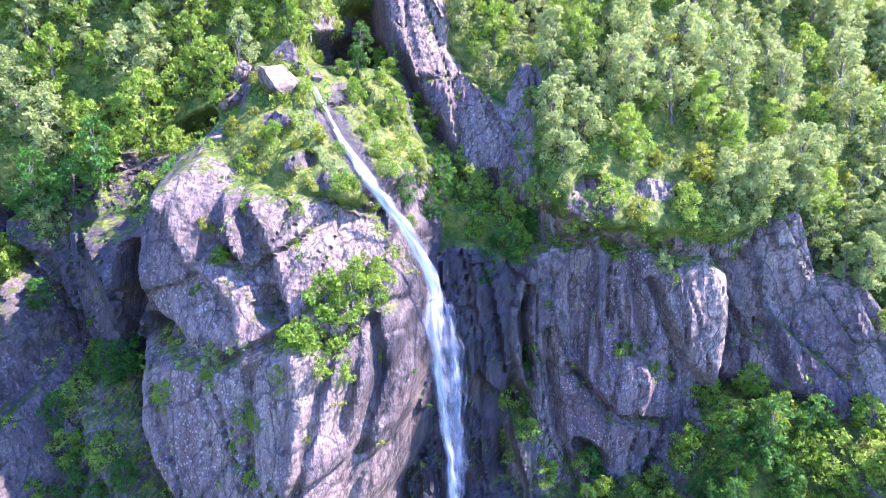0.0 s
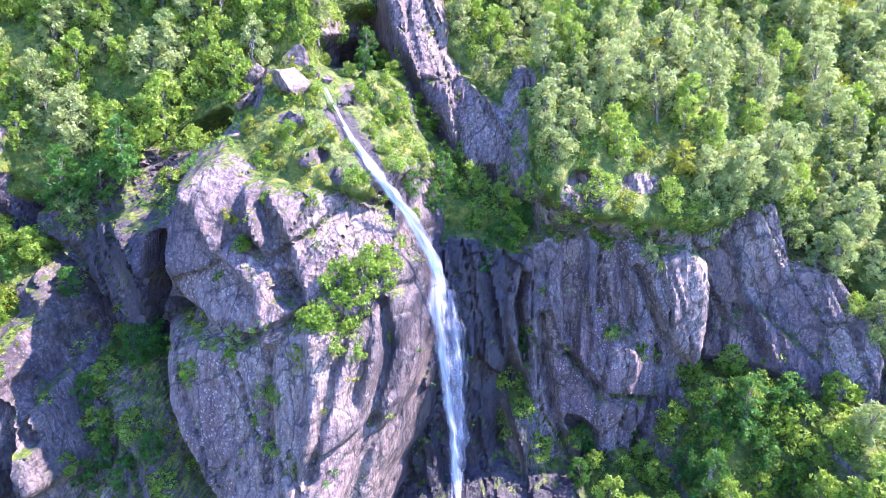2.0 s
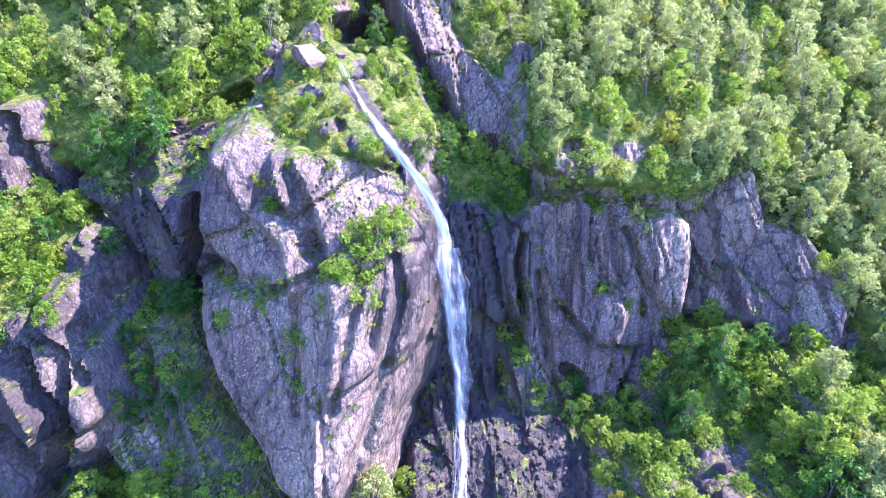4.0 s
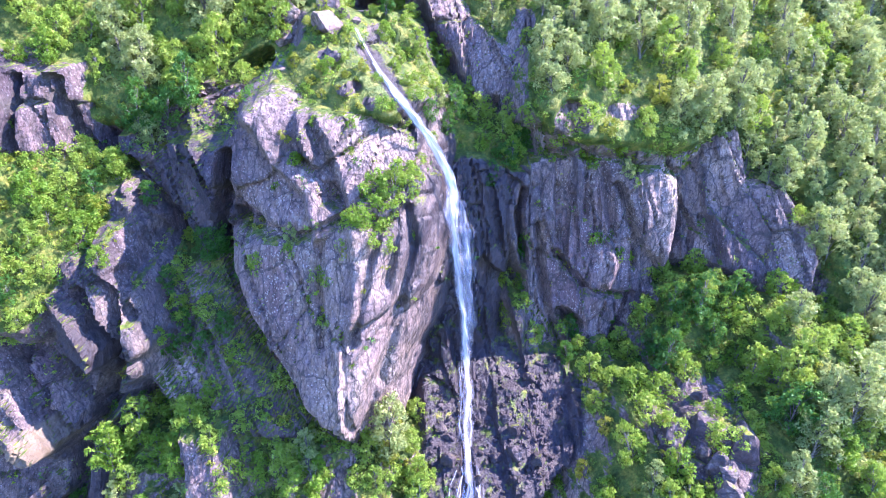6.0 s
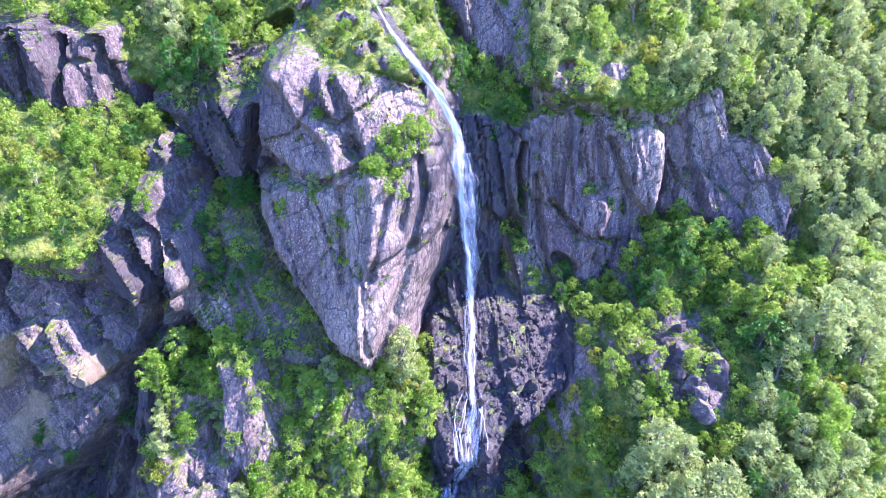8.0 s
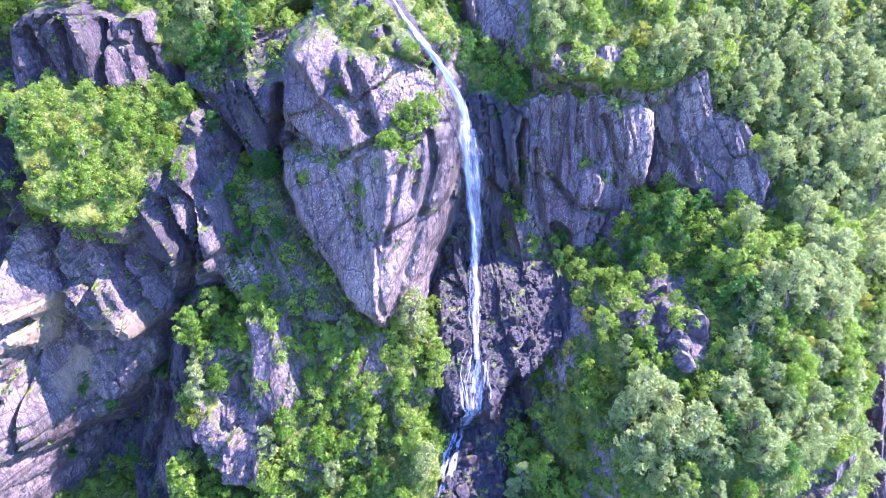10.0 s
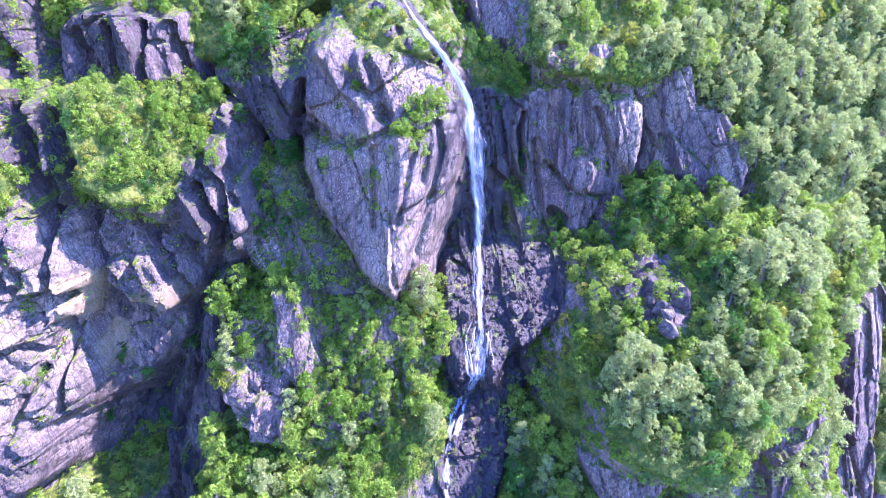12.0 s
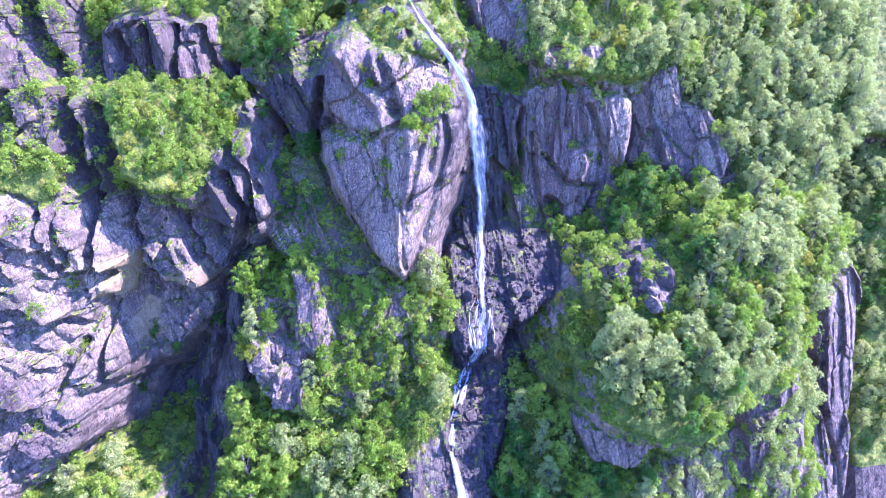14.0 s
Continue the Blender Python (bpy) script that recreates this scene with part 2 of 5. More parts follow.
MASSES = [
    mass("upper_left_forest", "forest", (-28.0, 45.7, 61.1), 0.12, 0.48, (2.4, 3.2, 1.4),
         [(-41.7, 76.0), (-12.8, 77.4), (-11.9, 67.3), (-14.2, 65.4), (-16.2, 64.5), (-17.0, 61.0), (-19.4, 59.0), (-22.7, 57.0), (-25.2, 55.5), (-29.3, 55.2), (-37.1, 56.0)]),
    mass("upper_back", "forest", (5.0, 59.0, 72.0), 0.08, 0.80, (2.4, 3.2, 1.4),
         [(-15.6, 82.2), (13.4, 83.3), (9.8, 72.7), (0.9, 71.3), (-4.6, 72.4), (-8.8, 72.3), (-12.9, 71.0)]),
    mass("upper_knob", "forest", (7.0, 53.7, 65.3), 0.06, 0.63, (2.4, 3.2, 1.4),
         [(-1.3, 71.1), (4.9, 71.2), (10.9, 67.2), (9.6, 65.1), (8.6, 60.4), (5.0, 61.9), (2.5, 65.6)]),
    mass("upper_slab", "rock", (0.5, 51.2, 61.6), -0.16, 0.36, (2.6, 2.4, 1.2),
         [(-6.4, 73.4), (-1.2, 72.6), (0.3, 67.1), (3.2, 64.0), (5.9, 62.3), (7.9, 66.0), (9.1, 64.4), (9.0, 59.2), (8.0, 57.0), (6.5, 56.5), (4.6, 57.4), (2.4, 57.2), (1.5, 58.4), (0.6, 61.4), (-2.4, 65.4), (-4.6, 68.7)]),
    mass("stream_trees", "forest", (-0.9, 46.6, 56.9), 0.10, 0.42, (2.4, 3.2, 1.4),
         [(-7.3, 65.9), (-5.3, 64.0), (-2.8, 59.4), (-0.3, 55.3), (3.1, 54.0), (6.3, 53.1), (6.4, 49.1), (3.5, 47.5), (0.6, 49.7), (-1.3, 53.6), (-4.2, 56.3), (-7.2, 60.8)]),
    mass("chute_ridge", "grass", (-9.0, 40.0, 59.0), -0.04, 0.93, (2.4, 3.2, 1.4),
         [(-14.6, 64.1), (-12.6, 65.6), (-9.8, 64.1), (-8.3, 61.3), (-6.2, 58.4), (-4.9, 57.0), (-6.4, 56.6), (-8.2, 56.9), (-9.4, 56.2), (-10.6, 55.6), (-12.8, 55.9), (-15.0, 57.6), (-15.3, 60.9)]),
    mass("fall_lip", "rock", (-2.3, 38.4, 49.7), 0.50, 0.26, (2.6, 2.4, 1.2),
         [(-4.2, 55.9), (-2.3, 52.9), (-1.9, 47.9), (-1.7, 45.0), (-3.1, 46.5), (-3.7, 51.0)]),
    mass("dome_left", "rock", (-18.3, 36.6, 52.0), -0.20, 0.35, (2.6, 2.4, 1.5),
         [(-19.9, 53.3), (-18.7, 56.0), (-17.8, 54.9), (-15.4, 51.5), (-13.6, 49.0), (-12.7, 46.2), (-13.9, 45.9), (-16.9, 47.0), (-19.2, 49.5), (-20.5, 52.1)]),
    mass("dome_mid", "rock", (-13.5, 33.6, 50.3), 0.49, 0.61, (2.6, 2.4, 1.5),
         [(-17.7, 56.3), (-16.2, 58.3), (-14.1, 58.1), (-13.2, 56.5), (-13.2, 52.8), (-11.2, 49.8), (-9.9, 48.1), (-10.9, 46.8), (-12.4, 46.5), (-13.2, 49.4), (-14.7, 51.9), (-16.7, 55.2)]),
    mass("dome_right", "rock", (-7.6, 36.9, 54.2), 0.49, 0.58, (2.6, 2.4, 1.5),
         [(-13.4, 56.3), (-9.2, 56.5), (-6.6, 56.0), (-4.9, 54.0), (-2.9, 51.9), (-3.6, 49.4), (-5.5, 48.2), (-7.3, 48.4), (-9.4, 49.0), (-11.6, 51.6)]),
    mass("face_left", "rock", (-11.8, 31.3, 38.1), -0.10, 0.21, (3, 2.4, 1.3),
         [(-19.3, 45.4), (-17.8, 46.3), (-13.5, 46.2), (-9.3, 47.4), (-9.0, 41.2), (-9.8, 35.0), (-10.5, 29.3), (-12.8, 30.0), (-15.4, 34.5), (-18.5, 38.9), (-19.6, 42.2)]),
    mass("face_right", "rock", (-8.1, 31.7, 42.4), 0.72, 0.12, (3, 2.4, 1.3),
         [(-9.3, 47.5), (-6.4, 47.0), (-4.1, 48.2), (-3.0, 47.5), (-2.5, 44.1), (-3.6, 41.0), (-5.0, 38.5), (-6.6, 36.2), (-9.6, 30.4), (-10.2, 31.3), (-9.9, 35.6), (-9.2, 41.3)]),
    mass("buttress_foot", "rock", (-5.0, 34.2, 31.6), 0.42, -0.12, (2.6, 2.4, 1.2),
         [(-10.4, 28.6), (-7.4, 34.7), (-5.0, 38.8), (-4.0, 41.4), (-4.4, 36.7), (-6.5, 30.4), (-7.6, 24.8), (-9.5, 24.6)]),
    mass("gully_slab_a", "rock", (-24.9, 39.4, 50.7), -0.56, 0.11, (2.6, 2.4, 1.2),
         [(-29.0, 51.5), (-23.7, 53.5), (-20.4, 53.2), (-20.3, 47.9), (-22.6, 44.8), (-25.3, 45.6), (-28.0, 48.2)]),
    mass("gully_upper", "moss", (-25.8, 42.8, 55.2), -0.07, 0.50, (2.6, 2.4, 1.5),
         [(-25.6, 56.9), (-21.0, 57.8), (-21.2, 52.6), (-24.3, 51.4), (-29.2, 50.9), (-31.9, 52.5), (-32.0, 55.5)]),
    mass("gully_slab_b", "rock", (-29.7, 37.2, 43.6), -0.42, 0.05, (2.6, 2.4, 1.2),
         [(-34.3, 47.3), (-30.4, 49.3), (-29.0, 46.1), (-30.4, 41.9), (-32.7, 37.3), (-34.7, 40.1), (-35.0, 44.3)]),
    mass("gully_mid", "moss", (-25.3, 35.7, 36.3), 0.07, 0.53, (2.6, 2.4, 1),
         [(-30.6, 40.7), (-27.9, 42.7), (-22.2, 43.1), (-20.9, 39.9), (-18.5, 34.7), (-14.9, 31.0), (-11.5, 27.9), (-22.7, 28.3), (-27.8, 31.5), (-30.2, 35.6)]),
    mass("left_slab_c", "rock", (-37.3, 33.6, 34.4), -0.38, 0.09, (3, 2.4, 1.5),
         [(-37.7, 42.3), (-31.4, 44.1), (-29.1, 39.8), (-27.5, 36.3), (-28.8, 33.9), (-33.4, 29.4), (-35.1, 31.4), (-37.6, 36.2)]),
    mass("left_slab_d", "rock", (-39.5, 30.7, 35.0), 0.26, 0.31, (3, 2.4, 1.5),
         [(-43.3, 38.9), (-40.7, 39.2), (-37.6, 34.2), (-34.9, 29.6), (-35.0, 26.4), (-39.2, 27.6), (-43.7, 30.3)]),
    mass("left_ledge", "forest", (-38.3, 32.6, 45.2), 0.69, 0.67, (2.4, 3.2, 1.4),
         [(-46.0, 51.7), (-37.6, 51.9), (-31.6, 50.3), (-30.8, 47.7), (-33.5, 44.4), (-37.2, 40.3), (-40.8, 40.0), (-44.0, 42.3)]),
    mass("left_columns", "rock", (-41.1, 37.2, 55.1), 0.35, 0.13, (3, 2.4, 1.5),
         [(-47.2, 58.8), (-42.7, 60.1), (-35.4, 59.4), (-35.4, 52.5), (-47.2, 52.3)]),
    mass("left_top_forest", "forest", (-32.6, 42.7, 57.4), 0.30, 0.52, (2.4, 3.2, 1.4),
         [(-50.6, 71.5), (-19.3, 73.1), (-19.1, 60.6), (-23.5, 55.6), (-30.5, 54.4), (-34.7, 57.8), (-43.8, 59.9), (-49.3, 58.6)]),
    mass("left_outer", "moss", (-51.9, 30.1, 49.3), 0.34, 0.37, (2.6, 2.4, 1.5),
         [(-64.1, 70.7), (-52.1, 71.3), (-51.9, 55.7), (-48.6, 50.5), (-48.2, 40.7), (-52.8, 37.9), (-64.9, 38.0)]),
    mass("left_outer_wood", "forest", (-52.6, 28.6, 46.1), 0.33, 0.45, (2.4, 3.2, 1.4),
         [(-65.0, 47.1), (-54.5, 47.1), (-51.3, 44.0), (-52.1, 38.3), (-57.0, 38.0), (-64.7, 38.4)]),
    mass("left_corner_wood", "forest", (-51.9, 30.1, 49.3), 0.34, 0.37, (2.4, 3.2, 1.4),
         [(-64.1, 70.7), (-52.7, 71.3), (-52.7, 58.2), (-54.6, 55.1), (-64.5, 54.7)]),
    mass("left_bluff", "rock", (-49.4, 23.6, 26.1), 0.69, 0.18, (2.6, 2.4, 1.5),
         [(-60.8, 40.1), (-52.3, 38.8), (-47.7, 37.1), (-46.3, 33.3), (-46.7, 29.1), (-50.2, 25.9), (-49.0, 22.6), (-47.4, 18.2), (-50.3, 14.9), (-52.3, 9.7), (-56.5, 6.7), (-65.4, 1.9)]),
    mass("recess_wall", "rock", (-43.0, 31.5, 24.5), 0.04, 0.23, (2.6, 2.4, 1.5),
         [(-50.0, 28.7), (-36.8, 27.7), (-36.9, 21.5), (-43.1, 15.2), (-51.0, 13.8), (-52.6, 21.1)]),
    mass("dark_gully", "rock", (-38.0, 38.0, 13.0), 0.15, 0.62, (2.6, 2.4, 1),
         [(-56.0, 9.1), (-45.0, 12.9), (-35.7, 15.1), (-34.0, -12.0), (-54.0, -9.7), (-55.4, 3.1)]),
    mass("gully_rib", "rock", (-32.8, 30.5, 21.0), 0.01, 0.22, (2.6, 2.4, 1.5),
         [(-34.2, 29.5), (-30.9, 33.2), (-32.4, 21.6), (-35.0, 5.3), (-37.5, -6.9), (-42.4, -6.8), (-39.6, 8.7), (-36.9, 18.5)]),
    mass("hump", "heath", (-19.7, 29.9, 22.6), 0.16, 0.46, (2.4, 3.2, 1.4),
         [(-31.2, 24.9), (-24.8, 29.7), (-18.8, 26.7), (-11.2, 26.2), (-4.2, 24.5), (-4.2, 18.3), (-6.6, 13.9), (-12.0, 9.0), (-21.7, 9.3), (-28.2, 11.9), (-30.4, 18.4)]),
    mass("hump_rock", "rock", (-27.9, 23.9, 14.8), -0.00, 0.29, (3, 2.4, 1.5),
         [(-30.0, 17.3), (-27.7, 19.5), (-23.9, 18.8), (-23.3, 14.3), (-24.9, 11.3), (-27.9, 11.7)]),
    mass("hump_rib", "moss", (-21.3, 29.0, 25.5), 0.10, 0.36, (2.6, 2.4, 1.5),
         [(-25.0, 29.3), (-21.7, 28.5), (-19.5, 19.7), (-21.1, 15.5), (-24.0, 20.0)]),
    mass("low_left_forest", "forest", (-19.4, 24.4, 12.1), 0.00, 0.67, (2.4, 3.2, 1.4),
         [(-32.0, 8.6), (-21.6, 8.5), (-11.9, 10.2), (-4.3, 14.1), (-3.5, 11.3), (-6.6, 7.4), (-11.0, 3.6), (-11.6, -4.7), (-32.3, -4.5)]),
    mass("corner_forest", "forest", (-44.5, 21.0, 5.5), 0.13, 0.81, (2.4, 3.2, 1.4),
         [(-65.1, 2.0), (-53.0, 4.3), (-45.2, 0.8), (-43.9, -5.2), (-63.1, -3.8)]),
    mass("fall_back", "rock", (3.6, 42.7, 37.5), 0.25, 0.07, (2.6, 2.4, 1),
         [(-2.2, 50.9), (1.9, 51.0), (6.7, 49.7), (6.3, 44.9), (5.2, 39.4), (4.8, 32.9), (3.6, 27.5), (-1.0, 26.8), (-2.9, 31.1), (-1.6, 40.0)]),
    mass("bed_upper", "bed", (5.5, 33.5, 24.3), -0.09, 1.22, (2.4, 3.2, 1.4),
         [(-3.5, 29.8), (4.5, 32.7), (11.3, 30.2), (13.3, 27.6), (10.7, 23.6), (7.6, 22.1), (4.5, 20.6), (2.6, 17.8), (-1.2, 17.6), (-3.5, 21.7)]),
    mass("bed_lower", "bed", (-1.4, 23.3, 9.6), 0.02, 1.27, (2.4, 3.2, 1.4),
         [(-3.4, 14.7), (4.9, 16.7), (7.1, 14.6), (4.3, 11.6), (2.4, 7.9), (0.7, 4.9), (0.3, -1.0), (-9.3, -0.9), (-9.5, 5.4), (-4.3, 8.4)]),
    mass("bed_rib", "moss", (9.0, 41.6, 29.7), 0.16, 0.26, (2.6, 2.4, 1.5),
         [(5.5, 36.7), (11.6, 35.1), (12.3, 29.3), (9.0, 25.6), (6.9, 29.7)]),
    mass("low_fall_rock", "rock", (-5.0, 19.0, 6.0), 0.00, 0.40, (2.6, 2.4, 1.5),
         [(-9.5, 5.5), (-4.4, 8.2), (-3.7, -6.3), (-11.1, -6.2)]),
    mass("wall_a", "rock", (13.5, 43.7, 46.5), 0.09, 0.06, (2.6, 2.4, 1.5),
         [(6.6, 49.5), (8.7, 51.2), (14.9, 51.1), (16.7, 51.1), (18.2, 48.7), (17.8, 46.2), (21.8, 39.7), (22.1, 29.9), (18.1, 28.6), (13.1, 30.3), (8.8, 35.4), (7.6, 40.1), (5.5, 44.6)]),
    mass("wall_a_lobe", "rock", (12.9, 42.6, 34.7), -0.03, 0.04, (2.6, 2.4, 1.5),
         [(9.1, 41.5), (11.7, 40.2), (15.3, 42.1), (17.3, 40.2), (16.5, 34.9), (13.4, 32.8), (12.0, 35.5), (9.3, 37.5)]),
    mass("wall_pillar", "rock", (19.9, 43.6, 48.7), -0.05, 0.13, (2.6, 2.4, 1.5),
         [(16.4, 50.4), (20.6, 50.5), (23.2, 48.7), (23.0, 44.4), (22.1, 39.9), (20.0, 41.8), (17.2, 46.8)]),
    mass("wall_b", "rock", (29.6, 43.3, 45.2), -0.34, 0.26, (2.6, 2.4, 1.5),
         [(23.8, 49.0), (26.8, 53.0), (29.4, 53.0), (30.4, 48.4), (33.3, 47.4), (36.2, 41.2), (36.4, 37.6), (32.5, 37.6), (30.9, 39.2), (26.7, 40.9), (22.8, 40.3), (23.2, 46.1)]),
    mass("wall_top_ledge", "moss", (19.4, 45.3, 51.5), 0.07, 0.74, (2.6, 2.4, 1.5),
         [(7.0, 54.0), (11.5, 55.1), (16.5, 54.5), (27.6, 55.0), (27.9, 53.3), (23.0, 50.5), (16.2, 52.0), (8.2, 52.1)]),
    mass("right_forest", "forest", (29.0, 51.0, 59.7), 0.31, 0.70, (2.4, 3.2, 1.4),
         [(9.6, 65.0), (16.8, 71.1), (25.0, 79.5), (71.0, 85.2), (49.1, 45.2), (34.6, 49.6), (29.8, 52.8), (21.2, 52.8), (9.1, 54.5), (7.9, 56.4)]),
    mass("right_far", "forest", (40.4, 44.3, 46.7), 0.22, 0.70, (2.4, 3.2, 1.4),
         [(34.5, 53.3), (57.0, 58.4), (65.1, 56.8), (57.0, 41.9), (49.2, 37.5), (44.2, 35.8), (39.0, 37.0), (38.4, 42.4), (35.2, 48.6)]),
    mass("shade_gully", "forest", (27.9, 38.6, 35.6), -0.05, 0.65, (2.4, 3.2, 1.4),
         [(22.6, 36.9), (27.1, 38.7), (34.1, 36.6), (29.5, 34.2), (24.8, 30.6), (22.0, 27.5), (18.5, 27.4), (20.1, 30.9)]),
    mass("low_right_slope", "forest", (12.9, 25.1, 17.7), -0.37, 0.52, (2.4, 3.2, 1.4),
         [(15.6, 26.6), (17.0, 27.9), (18.9, 24.7), (17.3, 17.8), (17.7, 12.3), (11.7, 11.2), (10.1, 14.3), (12.8, 21.6)]),
    mass("low_right_forest", "forest", (25.9, 27.0, 26.2), -0.07, 1.06, (2.4, 3.2, 1.4),
         [(16.1, 28.2), (23.0, 29.3), (33.2, 31.0), (35.4, 27.0), (32.3, 20.6), (31.8, 17.2), (25.9, 13.2), (20.9, 13.5), (15.5, 15.3), (15.7, 19.4), (18.3, 24.9)]),
    mass("low_right_edge", "forest", (39.8, 30.4, 27.5), 0.46, 0.58, (2.4, 3.2, 1.4),
         [(31.3, 32.6), (32.6, 35.3), (43.5, 34.1), (53.9, 28.4), (49.5, 24.0), (45.0, 17.5), (40.2, 14.0), (32.5, 13.6), (33.3, 19.9), (35.3, 27.4)]),
    mass("right_edge_ledge", "rock", (42.0, 24.7, 15.7), 0.22, 0.27, (2.6, 2.4, 1.5),
         [(36.4, 14.9), (43.0, 17.7), (44.3, 13.8), (40.2, 10.5), (36.8, 9.5)]),
    mass("low_right_crag", "rock", (17.5, 17.6, 11.5), 0.02, 0.30, (5, 3, 2.4),
         [(12.4, 12.0), (15.8, 12.8), (18.8, 12.2), (23.6, 12.8), (24.6, 10.2), (19.6, 8.2), (14.4, 8.6)]),
    mass("low_right_cliff", "rock", (37.0, 23.8, 6.0), 0.29, 0.10, (2.6, 2.4, 1),
         [(22.8, 3.5), (32.2, 4.8), (38.9, 8.6), (46.7, 7.8), (50.8, -1.7), (56.7, -28.3), (25.2, -17.2)]),
    mass("low_mid_forest", "forest", (10.7, 20.1, 8.3), -0.10, 0.76, (2.4, 3.2, 1.4),
         [(6.2, 11.5), (11.2, 9.6), (18.0, 6.3), (21.4, 5.0), (20.0, -4.9), (1.7, -5.9), (4.1, 6.7)]),
    mass("right_column", "rock", (56.2, 34.3, 3.0), 0.47, 0.26, (3, 2.4, 1.5),
         [(55.1, 19.1), (60.3, 23.2), (62.9, 19.2), (62.4, 8.4), (63.0, -9.7), (64.0, -27.1), (53.9, -22.6), (53.2, -6.2), (54.4, 5.2), (53.2, 14.4)]),
    mass("far_forest", "forest", (71.0, 60.0, 11.7), 0.08, 0.67, (2.4, 3.2, 1.4),
         [(79.6, 35.5), (106.1, 40.4), (82.9, -52.6), (60.8, -51.0), (73.7, -6.3), (80.0, 13.0)]),
    mass("far_meadow", "grass", (79.0, 85.0, 54.0), -0.01, 0.78, (2.4, 3.2, 1.4),
         [(84.4, 57.0), (108.6, 69.4), (97.8, 36.6), (80.5, 38.5)]),
]


def cleft(line, width, depth):
    return line, width, depth


